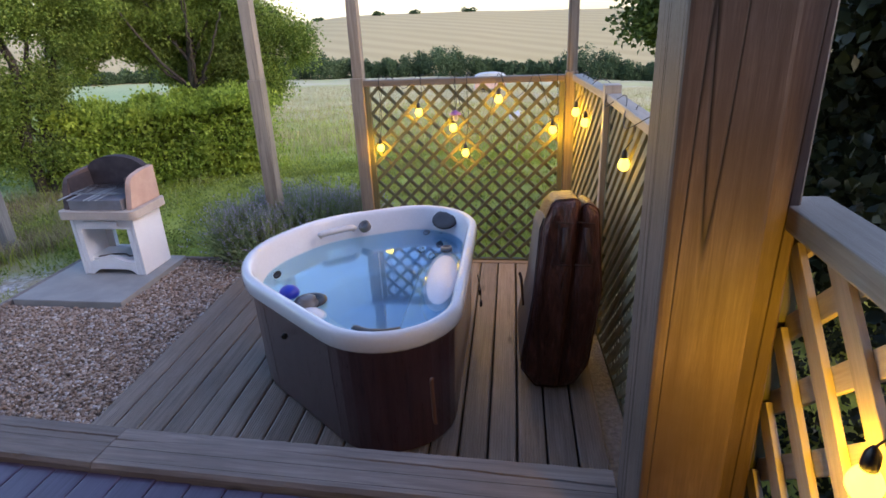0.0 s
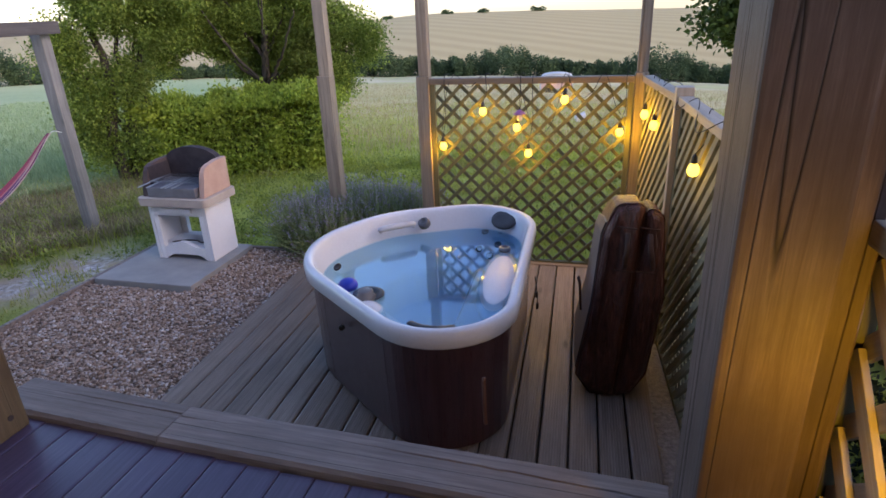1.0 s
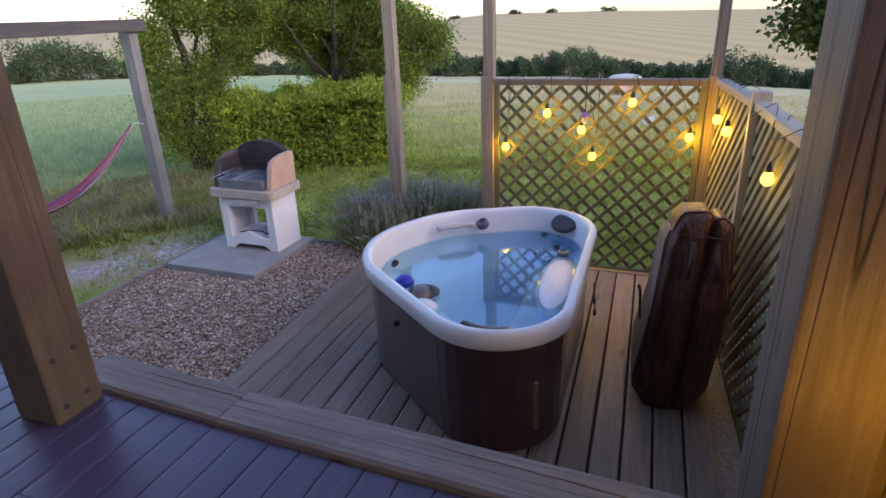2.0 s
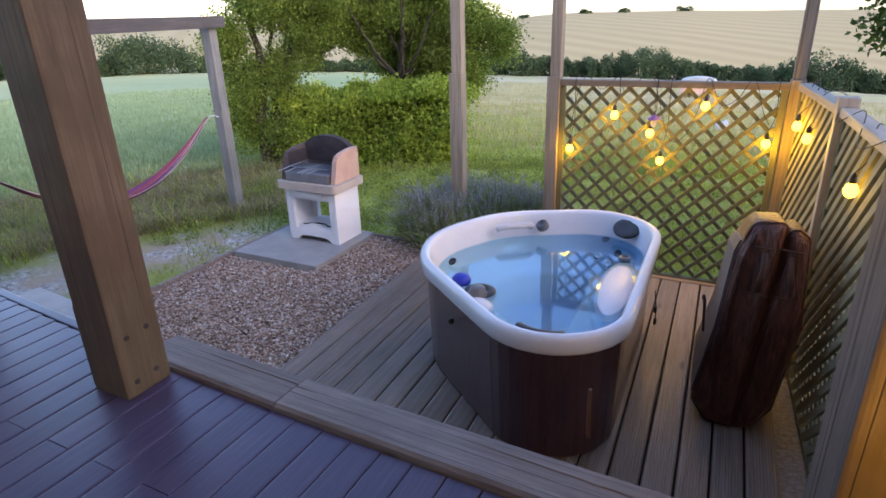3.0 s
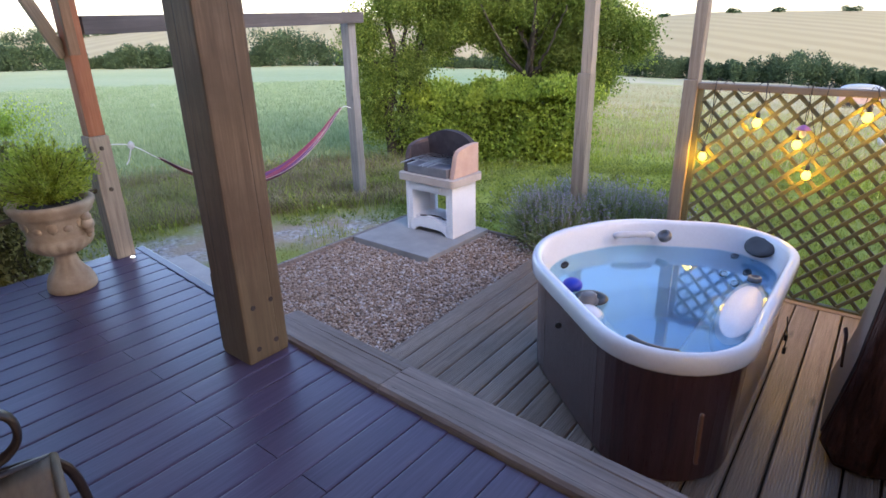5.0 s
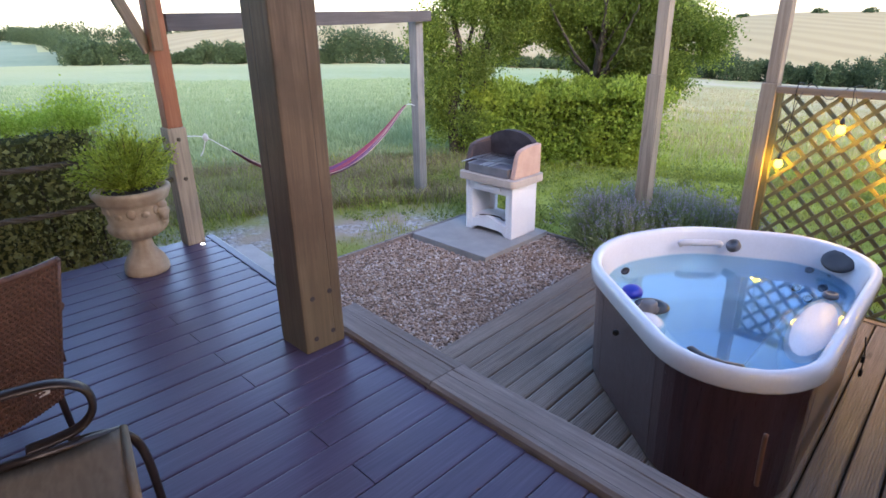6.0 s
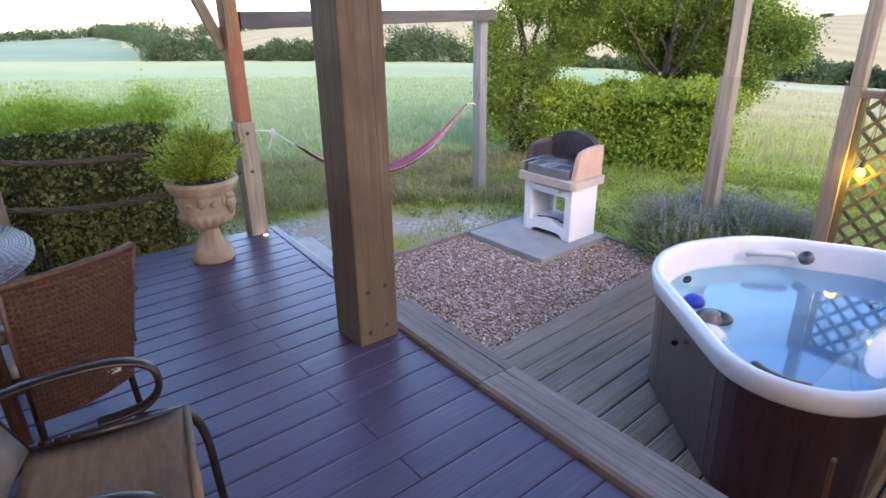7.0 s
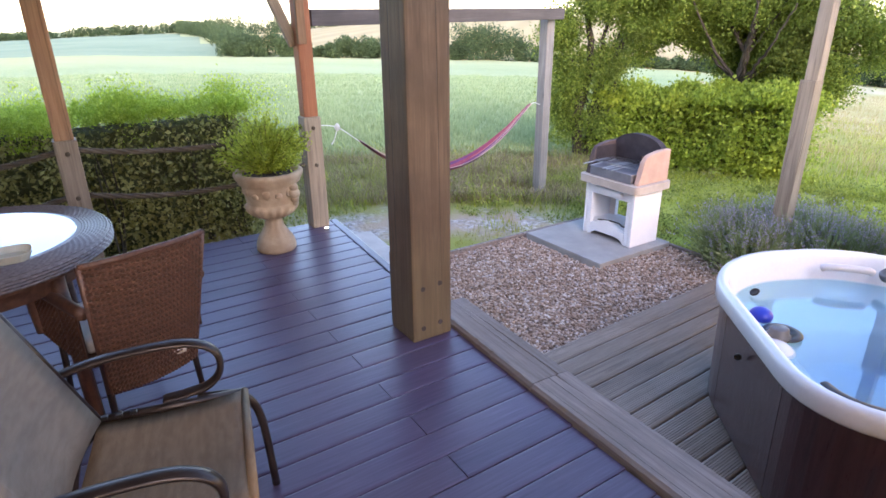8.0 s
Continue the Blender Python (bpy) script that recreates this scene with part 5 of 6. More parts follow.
SLING = sling_fabric("brown_mesh_sling", (0.27, 0.175, 0.1), (0.37, 0.25, 0.15), (0.1, 0.07, 0.045))
GREY_SLING = sling_fabric("grey_mesh_sling", (0.2, 0.165, 0.135), (0.28, 0.235, 0.195), (0.12, 0.1, 0.085))


def sling_chair(at, turn):
    """A bronze-framed garden armchair with a mesh sling seat and a padded back."""
    t = thing("sling_chair", at, "bronze garden armchair with mesh sling seat", "chair", turn=turn)
    seat = [Vector((x, y, 0.415 + 0.02 * (y / 0.26) ** 2 - 0.012 * (1 - (x / 0.25) ** 2))) for y in np.linspace(-0.16, 0.26, 12) for x in np.linspace(-0.25, 0.25, 9)]
    faces = [(i * 9 + k, i * 9 + k + 1, i * 9 + k + 10, i * 9 + k + 9) for i in range(11) for k in range(8)]
    s = part("seat", raw_mesh("seat", seat, faces, [SLING], True), None, t, "brown mesh sling seat")
    s.modifiers.new("thickness", "SOLIDIFY").thickness = 0.012
    part("front_rail", tube([(-0.26, 0.262, 0.424), (0.26, 0.262, 0.424)], 0.013, 10), SLING, t, smooth=True)
    back = [Vector((x, -0.16 - 0.24 * v - 0.03 * (1 - (x / 0.26) ** 2), 0.42 + 0.56 * v)) for v in np.linspace(0, 1, 12) for x in np.linspace(-0.25, 0.25, 9)]
    b = part("backrest", raw_mesh("backrest", back, faces, [GREY_SLING], True), None, t, "grey-brown mesh sling back")
    b.modifiers.new("thickness", "SOLIDIFY").thickness = 0.016
    for q in (-1, 1):
        part("seat_rail", tube([(q * 0.262, -0.17, 0.42), (q * 0.262, 0.262, 0.42)], 0.014, 10), BRONZE, t, smooth=True)
        part("back_rail", tube([(q * 0.262, -0.16, 0.42), (q * 0.262, -0.4, 0.98)], 0.014, 10), BRONZE, t, smooth=True)
        x = q * 0.3
        part("arm", tube(curve_points([(x, -0.26, 0.57), (x, -0.15, 0.6), (x, 0.0, 0.615), (x, 0.12, 0.61), (x, 0.19, 0.57), (x, 0.2, 0.5), (x, 0.16, 0.45), (x, 0.08, 0.43), (x, 0.02, 0.425)], 8), (lambda u: (0.024, 0.011)), 10), BRONZE, t, "dark bronze scrolled arm", smooth=True)
        part("front_leg", tube(curve_points([(q * 0.28, 0.12, 0.42), (q * 0.285, 0.24, 0.4), (q * 0.285, 0.3, 0.3), (q * 0.285, 0.32, 0.0)], 6), 0.014, 10), BRONZE, t, smooth=True)
        part("back_leg", tube(curve_points([(q * 0.28, -0.1, 0.42), (q * 0.285, -0.24, 0.3), (q * 0.285, -0.32, 0.0)], 6), 0.014, 10), BRONZE, t, smooth=True)
        for y in (-0.15, -0.11, -0.07):
            part("lacing", box(q * 0.256 - 0.008, q * 0.256 + 0.008, y, y + 0.02, 0.425, 0.437, 0.002), BLACKPLASTIC, t)
    return t


RIM_WEAVE = plain("grey_rattan", (0.12, 0.105, 0.11), (0.21, 0.185, 0.19), 60, 0.4, 0.3)


def round_table():
    t = thing("rattan_table", (-2.8, -0.4, 0), "round woven rattan table with a glass top", "table")
    r = 0.51
    rim = part("woven_rim", lathe([(r - 0.11, 0.71), (r - 0.005, 0.705), (r + 0.004, 0.72), (r - 0.004, 0.737), (r - 0.02, 0.741), (r - 0.11, 0.742)], 72), RIM_WEAVE, t, "grey-brown woven rattan rim", smooth=True)
    bm = bmesh.new()
    n = 168
    for row in range(9):
        rad = r - 0.008 - 0.0115 * row
        pts = [(rad * math.cos(2 * math.pi * i / n), rad * math.sin(2 * math.pi * i / n), 0.7405 + 0.0013 * (1 if (i + row) % 2 else -1)) for i in range(n)]
        merge(bm, tube(pts, 0.0052, 4, True))
    for row in range(4):
        z = 0.728 - 0.0115 * row
        pts = [((r + 0.003 + 0.002 * (1 if (i + row) % 2 else -1)) * math.cos(2 * math.pi * i / n), (r + 0.003 + 0.002 * (1 if (i + row) % 2 else -1)) * math.sin(2 * math.pi * i / n), z) for i in range(n)]
        merge(bm, tube(pts, 0.0052, 4, True))
    tagged(part("strand_weave", bm, RIM_WEAVE, rim), kind="stuff")
    part("top_board", lathe([(r - 0.02, 0.67), (r - 0.02, 0.72), (r - 0.06, 0.728)], 64), RATTAN, t)
    part("glass_top", lathe([(r - 0.125, 0.731), (r - 0.12, 0.734), (r - 0.12, 0.741), (r - 0.124, 0.744)], 64), TABLE_GLASS, t, "reflecting glass top")
    part("apron", lathe([(r - 0.12, 0.58), (r - 0.1, 0.67)], 48), RATTAN, t)
    for k in range(4):
        a = math.radians(45 + 90 * k)
        part("leg", tube([(0.4 * math.cos(a), 0.4 * math.sin(a), 0.66), (0.42 * math.cos(a), 0.42 * math.sin(a), 0.0)], 0.028, 10), RATTAN, t, smooth=True)
    d = thing("ashtray", (-2.495, -0.231, 0.745), "small pale glass dish on the table", "dish")
    g = plain("pale_glazed_dish", (0.5, 0.49, 0.4), (0.6, 0.58, 0.5), 8, 0.2, 0.02)
    o = rounded([(-0.07, -0.07, 0.02), (0.07, -0.07, 0.02), (0.07, 0.07, 0.02), (-0.07, 0.07, 0.02)], 0, 5)
    def ring(s, z):
        return [Vector((p.x * s, p.y * s, z)) for p in o]
    part("bowl", loft([ring(0.8, 0), ring(1, 0.03), ring(0.96, 0.032), ring(0.78, 0.008)]), g, d)


round_table()
rattan_chair((-2.64, 0.065, 0.0), 108)
sling_chair((-1.505, 0.02, 0.0), -13)
rattan_chair((-2.95, -1.12, 0.0), 5)

# ---- planting near the decks ----
GRASS = leafy("grass_blades", (0.18, 0.225, 0.03), (0.36, 0.425, 0.055), (0.52, 0.55, 0.12), 0.6, 0.5, (0.33, 0.28, 0.12), 0.6)
DRYGRASS = leafy("dry_grass_blades", (0.27, 0.22, 0.1), (0.45, 0.37, 0.19), (0.58, 0.49, 0.29), 0.7, 0.4, (0.3, 0.36, 0.11), 0.25)
WHEAT = leafy("wheat_blades", (0.2, 0.275, 0.13), (0.285, 0.365, 0.17), (0.39, 0.455, 0.235), 0.6, 0.3)


def off_limits(x, y):
    """True on the decks, the gravel, the slab and most of the bare track."""
    deck = (x > -4.5) & (x < 1.2) & (y < 1.78)
    bed = (x > -4.03) & (x < 0.75) & (y > 1.6) & (y < 4.5)
    trk = np.abs(0.83 * x - 0.36 * y + 5.15 + 0.16 * np.sin(3.1 * y - x)) < 0.24 + 0.22 * np.sin(2.3 * y + x) + 0.14 * np.sin(7.1 * y + 3.3 * x)
    return deck | bed | (trk & (y < 4.1))


def grass(name, label, n, x0, x1, y0, y1, height, width, mat, seed, patch=0.0, keep=None):
    rng = np.random.default_rng(seed)
    x, y = rng.uniform(x0, x1, n), rng.uniform(y0, y1, n)
    ok = ~off_limits(x, y)
    if patch:
        f = np.sin(1.9 * x + 0.7 * y) + np.sin(2.7 * y - 1.1 * x) + np.sin(0.6 * x + 1.3)
        ok &= f + rng.normal(0, 0.8, n) > patch
    if keep is not None:
        ok &= keep(x, y)
    xy = np.stack([x[ok], y[ok]], 1)
    me = blades(name, xy, ground_z(xy[:, 0], xy[:, 1]) - 0.01, height, width, mat, rng)
    tagged(new(name, me), label, "grass", kind="stuff")


def outside_crop(x, y):
    az = np.degrees(np.arctan2(-x, y))
    return ~((np.hypot(x, y) > 9.4) & (az > 34))


def sector(name, label, n, r0, r1, az0, az1, height, width, mat, seed, power=1.6, lean=0.3, keep=None, category="grass"):
    """Blades over a sector seen from the deck, denser near by."""
    rng = np.random.default_rng(seed)
    r = r0 + (r1 - r0) * rng.random(n) ** power
    az = np.radians(rng.uniform(az0, az1, n))
    x, y = -r * np.sin(az), r * np.cos(az)
    ok = ~off_limits(x, y)
    if keep is not None:
        ok &= keep(x, y)
    xy = np.stack([x[ok], y[ok]], 1)
    me = blades(name, xy, ground_z(xy[:, 0], xy[:, 1]) - 0.02, height, width, mat, rng, lean)
    tagged(new(name, me), label, category, kind="stuff")


BROWNGRASS = leafy("rough_brown_grass", (0.17, 0.135, 0.075), (0.31, 0.25, 0.145), (0.5, 0.42, 0.26), 0.7, 0.4, (0.2, 0.24, 0.07), 0.9)
WEED = leafy("weed_leaf", (0.12, 0.16, 0.035), (0.25, 0.31, 0.07), (0.4, 0.44, 0.13), 0.6, 0.4, (0.3, 0.25, 0.12), 0.7)


def weeds(name, label, n, r0, r1, az0, az1, size, seed, keep=None, mat=WEED):
    """Low broad-leaved clumps among the grass."""
    rng = np.random.default_rng(seed)
    r, az = rng.uniform(r0, r1, n), np.radians(rng.uniform(az0, az1, n))
    x, y = -r * np.sin(az), r * np.cos(az)
    ok = ~off_limits(x, y)
    if keep is not None:
        ok &= keep(x, y)
    pts, outs = [], []
    for cx, cy in zip(x[ok], y[ok]):
        w = rng.uniform(0.05, 0.16)
        p, o = blob_points(rng, 46, (cx, cy, float(ground_z(cx, cy)) + 0.35 * w), (w, w, 0.8 * w), 0.25)
        pts.append(p)
        outs.append(o + np.array([0, 0, 0.5]))
    me = leaves(name, np.concatenate(pts), np.concatenate(outs), size, mat, rng, 0.7, 1.8)
    tagged(new(name, me), label, "weeds", kind="stuff")


def clear_of_deck(x, y):
    return ~((x > -7.0) & (y < 1.7))


grass("verge_grass", "short rough grass round the track and barbecue", 80000, -8.5, 1.5, -1.5, 8.0, 0.06, 0.007, GRASS, 21, -1.2)
grass("verge_tufts", "taller dry grass tufts along the verge", 12000, -8.6, -4.2, 1.2, 7.0, 0.14, 0.006, DRYGRASS, 22, 0.6)
sector("rough_verge", "tangled brown grass between track and wheat", 30000, 6.5, 9.8, 42, 88, 0.17, 0.008, BROWNGRASS, 26, 1.0, 1.1, clear_of_deck)
sector("rough_green", "rank green grass along the field edge", 5000, 6.2, 10.2, 40, 88, 0.2, 0.009, GRASS, 27, 1.0, 0.9, clear_of_deck)
sector("lawn_grass", "short green grass between lavender and hedge", 50000, 5.0, 9.5, -22, 42, 0.05, 0.009, GRASS, 28, 1.0, 0.9, outside_crop)
sector("meadow_grass", "lush green meadow grass behind the trellis", 60000, 8.5, 26, -22, 36, 0.1, 0.013, GRASS, 23, 1.3, 0.9, outside_crop)
sector("meadow_seed_heads", "pale seeding grass across the meadow", 60000, 10.0, 60, -20, 34, 0.24, 0.011, DRYGRASS, 24, 0.9, 0.6, outside_crop)
sector("wheat", "standing green wheat filling the field", 200000, 9.4, 44, 33, 105, 0.16, 0.016, WHEAT, 31, 1.5, 0.5, lambda x, y: ~((x > -7.2) & (y < 2.2)) & ~outside_crop(x, y), "crop")
weeds("verge_weeds", "low mixed weeds along the verge under the hammock", 300, 5.9, 9.9, 41, 88, 0.018, 51, clear_of_deck)
weeds("hedge_foot_weeds", "low green weeds at the foot of the hedge", 330, 5.6, 9.6, 14, 44, 0.018, 52)
weeds("meadow_weeds", "scattered docks and clover behind the trellis", 150, 5.2, 12.0, -20, 16, 0.02, 53)


def lavender(x, y, r, h, seed):
    rng = np.random.default_rng(seed)
    t = thing("lavender_bush", (x, y, LAWN + 0.02), "grey-green lavender bush in purple flower", "shrub", "lavender bushes")
    n = 1100
    a = rng.uniform(0, 6.28, n)
    tilt = np.abs(rng.normal(0, 0.55, n)).clip(0, 1.25)
    ln = h * rng.uniform(0.65, 1.1, n)
    d = np.stack([np.cos(a) * np.sin(tilt), np.sin(a) * np.sin(tilt), np.cos(tilt)], 1)
    base = np.stack([rng.normal(0, r * 0.3, n), rng.normal(0, r * 0.3, n), np.zeros(n)], 1)
    side = np.cross(d, rng.normal(size=(n, 3)))
    side /= np.linalg.norm(side, axis=1)[:, None]
    tip = base + d * ln[:, None]
    v = np.stack([base - side * 0.003, base + side * 0.003, tip + side * 0.0015, tip - side * 0.0015], 1).reshape(-1, 3)
    f = (np.arange(n)[:, None] * 4 + np.array([0, 1, 2, 3])).tolist()
    sage = leafy("lavender_sage", (0.16, 0.215, 0.085), (0.27, 0.34, 0.15), (0.4, 0.46, 0.25), 0.7, 0.45)
    tagged(part("stem", raw_mesh("stem", v, f, [sage]), None, t), kind="stuff")
    u = np.repeat(np.arange(n), 7)
    s = rng.uniform(0.1, 0.8, len(u))
    part("foliage", leaves("foliage", base[u] + d[u] * (ln[u] * s)[:, None] + rng.normal(0, 0.012, (len(u), 3)), d[u], 0.011, sage, rng, 0.7, 3.6), None, t)
    k = rng.choice(n, 330, replace=False)
    u = np.repeat(k, 12)
    s = rng.uniform(0.86, 1.03, len(u))
    part("bloom", leaves("bloom", base[u] + d[u] * (ln[u] * s)[:, None] + rng.normal(0, 0.005, (len(u), 3)), d[u], 0.009, leafy("lavender_flower", (0.29, 0.25, 0.33), (0.4, 0.35, 0.45), (0.52, 0.47, 0.57), 0.7, 0.4), rng, 0.9, 1.6), None, t, "dusty purple flower spikes")


for k, (x, y, r, h) in enumerate(((-2.6, 4.66, 0.3, 0.5), (-2.26, 4.5, 0.32, 0.48), (-1.93, 4.85, 0.32, 0.57), (-1.62, 5.0, 0.28, 0.5), (-2.38, 5.0, 0.3, 0.52))):
    lavender(x, y, r, h, 40 + k)

TWIG = plain("twig_bark", (0.045, 0.036, 0.028), (0.085, 0.068, 0.05), 14, 0.9, 0.5)
BARK = plain("tree_bark", (0.032, 0.026, 0.02), (0.075, 0.058, 0.043), 9, 0.9, 0.7, depth=0.02)


def hedge(name, a, b, depth, z0, z1, n, size, mats, label, seed, top_n=0, ragged=0.1, top_size=1.0):
    """A clipped hedge from a to b: leaf shell over twigs and a dark infill box."""
    rng = np.random.default_rng(seed)
    a, b = np.array(a, float), np.array(b, float)
    d = (b - a) / np.linalg.norm(b - a)
    nrm = np.array([d[1], -d[0]])
    length = np.linalg.norm(b - a)
    t = thing(name, (a[0], a[1], z0), label, "hedge")
    h = z1 - z0
    # leaf clusters bulge out of the face and top, with dark hollows between them
    m = int(length * (h + depth) * 16)
    cs, cv = rng.uniform(0, length, m), rng.random(m)
    ctop = rng.random(m) < depth / (h + depth)
    cout = rng.uniform(-0.17, 0.15, m) + 0.09 * np.sin(2.6 * cs + 3.0 * cv)
    pick = rng.integers(0, m, n)
    s = np.clip(cs[pick] + rng.normal(0, 0.085, n), -0.05, length + 0.05)
    ontop = ctop[pick]
    spread = rng.normal(0, 0.085, n)
    wave = 0.05 * np.sin(2.3 * s) + 0.035 * np.sin(5.9 * s + 1.0)
    zz = np.where(ontop, h + wave + 0.6 * cout[pick] + np.abs(rng.normal(0, ragged, n)), h * cv[pick] + spread)
    off = np.where(ontop, (cv[pick] - 0.5) * depth + spread, depth / 2 + cout[pick] - 1.5 * spread ** 2 / 0.1 + rng.normal(0, ragged * 0.35, n))
    zz = np.clip(zz, 0.0, h + 0.4)
    ends = rng.random(n) < 0.1
    s = np.where(ends, np.where(rng.random(n) < 0.5, 0, length) + rng.normal(0, 0.16, n), s)
    off = np.where(ends, (rng.random(n) - 0.5) * depth, off)
    back = rng.random(n) < 0.07
    off = np.where(back & ~ontop, -depth / 2, off)
    pts = np.stack([d[0] * s + nrm[0] * off, d[1] * s + nrm[1] * off, zz], 1)
    out = np.where(ontop[:, None], np.array([0, 0, 1.0]), np.array([nrm[0], nrm[1], 0.25]))
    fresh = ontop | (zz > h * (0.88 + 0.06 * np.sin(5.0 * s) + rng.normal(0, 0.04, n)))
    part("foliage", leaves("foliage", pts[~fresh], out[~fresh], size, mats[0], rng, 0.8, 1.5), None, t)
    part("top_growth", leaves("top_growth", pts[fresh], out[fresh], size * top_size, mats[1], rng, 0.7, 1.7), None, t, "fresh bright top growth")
    if top_n:
        k = rng.uniform(0, length, top_n)
        o = (rng.random(top_n) - 0.5) * depth * 0.9
        hh = rng.uniform(0.04, 0.17, top_n) + 0.2 * (rng.random(top_n) < 0.05)
        bm_pts, dirs = [], []
        for i in range(top_n):
            m = 44
            q = rng.random(m)
            bm_pts.append(np.stack([d[0] * k[i] + nrm[0] * o[i] + rng.normal(0, 0.02, m), d[1] * k[i] + nrm[1] * o[i] + rng.normal(0, 0.02, m), h + hh[i] * q], 1))
            dirs.append(np.tile([0.0, 0.0, 0.8], (m, 1)))
        part("new_growth", leaves("new_growth", np.concatenate(bm_pts), np.concatenate(dirs), size * 0.45, mats[1], rng, 0.9, 2.0), None, t, "tall new shoots")
    stem = bmesh.new()
    for i in range(int(length * 7)):
        s0 = rng.uniform(0, length)
        o0 = rng.normal(0, depth * 0.18)
        p0 = Vector((d[0] * s0 + nrm[0] * o0, d[1] * s0 + nrm[1] * o0, -0.05))
        for _ in range(3):
            p1 = p0 + Vector((rng.normal(0, 0.12), rng.normal(0, 0.12), h * rng.uniform(0.7, 0.98)))
            mid = p0.lerp(p1, 0.5) + Vector((rng.normal(0, 0.05), rng.normal(0, 0.05), 0))
            merge(stem, tube([p0, mid, p1], (lambda q: 0.014 * (1 - 0.7 * q)), 5))
    part("stem", stem, TWIG, t)
    # Added solid box stops see-through; its dark green stands in for inner shade.
    part("dense_heart", box(0.1, length - 0.1, -depth * 0.22, depth * 0.22, 0.14, h - 0.07, 0.08, 2), SHADE_INFILL, t, m=Matrix.Rotation(math.atan2(d[1], d[0]), 4, "Z"))
    core = rng.random((int(n * 0.5), 3))
    cp = np.stack([d[0] * core[:, 0] * length + nrm[0] * (core[:, 1] - 0.5) * depth * 0.75, d[1] * core[:, 0] * length + nrm[1] * (core[:, 1] - 0.5) * depth * 0.75, core[:, 2] * h * 0.95], 1)
    part("inner_foliage", leaves("inner_foliage", cp, np.tile([0, 0, 0.2], (len(cp), 1)), size * 1.15, mats[0], rng, 1.0, 1.4), None, t)
    return t


SHADE_INFILL = plain("hedge_shade_infill", (0.05, 0.055, 0.02), (0.1, 0.11, 0.035), 12, 0.9, 0.8, depth=0.04)
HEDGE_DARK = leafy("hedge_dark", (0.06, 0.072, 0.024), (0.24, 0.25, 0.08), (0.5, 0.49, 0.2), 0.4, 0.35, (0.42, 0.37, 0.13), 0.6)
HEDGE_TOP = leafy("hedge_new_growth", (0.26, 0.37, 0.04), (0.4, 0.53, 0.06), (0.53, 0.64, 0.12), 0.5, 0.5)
HEDGE_MID = leafy("hedge_mid", (0.14, 0.205, 0.03), (0.28, 0.39, 0.05), (0.44, 0.55, 0.09), 0.45, 0.45, (0.48, 0.54, 0.07), 0.8)
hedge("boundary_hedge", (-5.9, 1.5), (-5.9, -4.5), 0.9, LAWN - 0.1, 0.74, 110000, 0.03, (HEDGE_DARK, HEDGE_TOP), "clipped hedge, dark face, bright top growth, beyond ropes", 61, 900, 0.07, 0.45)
hedge("garden_hedge", (-4.1, 8.43), (-6.4, 7.35), 0.9, LAWN - 0.1, 0.36, 80000, 0.033, (HEDGE_MID, HEDGE_MID), "leafy mid-green hedge behind the barbecue", 62, 70, 0.08)


def tree(name, at, stems, lobes, per, size, mat, label, seed, clump=(0.16, 0.28)):
    """Stems are (radius, points); lobes are (centre, radii, clumps), each a cloud of leaf clumps with gaps."""
    rng = np.random.default_rng(seed)
    t = thing(name, at, label, "tree")
    o = Vector(at)
    bm = bmesh.new()
    lines = []
    for rad, pts in stems:
        line = curve_points([Vector(p) - o for p in pts], 7)
        line = [p + Vector((rng.normal(0, 0.012), rng.normal(0, 0.012), 0)) for p in line]
        lines += line[len(line) // 3:]
        merge(bm, tube(line, (lambda q, r=rad: r * (1 - 0.8 * q) + 0.004), 8))
    pts, outs = [], []
    for centre, radii, count in lobes:
        for c in range(count):
            d = rng.normal(size=3)
            d /= np.linalg.norm(d)
            cen = np.array(centre) - np.array(at) + d * np.array(radii) * rng.uniform(0.3, 1.0)
            r = rng.uniform(*clump)
            p, out = blob_points(rng, per, cen, (r * rng.uniform(0.9, 1.5), r * rng.uniform(0.9, 1.5), r * rng.uniform(0.55, 0.9)), 0.2)
            p += rng.normal(0, 0.07, p.shape)
            pts.append(p)
            outs.append(0.6 * out + 0.4 * np.array([0, 0, 0.3]))
            if c % 2 == 0:
                e = Vector(cen)
                q = min(lines, key=lambda v: (v - e).length + 0.8 * max(0.0, v.z - e.z))
                if (q - e).length < 1.6:
                    mid = q.lerp(e, 0.5) + Vector((rng.normal(0, 0.06), rng.normal(0, 0.06), 0.06))
                    merge(bm, tube(curve_points([q, mid, e], 4), (lambda s: 0.016 * (1 - 0.8 * s) + 0.003), 5))
    part("trunk", bm, BARK, t, smooth=True)
    part("crown", leaves("crown", np.concatenate(pts), np.concatenate(outs), size, mat, rng, 0.8, 1.6), None, t)
    return t


def upright(at, height, seed, rad=0.1):
    """A straight trunk with a slight wander."""
    rng = random.Random(seed)
    x, y, z = at
    return (rad, [(x, y, z - 0.1), (x + rng.gauss(0, 0.08), y + rng.gauss(0, 0.08), z + 0.35 * height), (x + rng.gauss(0, 0.15), y + rng.gauss(0, 0.15), z + 0.75 * height)])


TREE_LEAF = leafy("hawthorn_leaf", (0.09, 0.142, 0.024), (0.185, 0.262, 0.042), (0.32, 0.4, 0.08), 0.5, 0.45, (0.11, 0.12, 0.035), 0.7)
# The trees' shade is put into this near-black leaf colour.
SHADED_LEAF = leafy("shaded_leaf", (0.012, 0.018, 0.01), (0.025, 0.034, 0.015), (0.05, 0.062, 0.026), 0.5, 0.2)
G = LAWN - 0.15


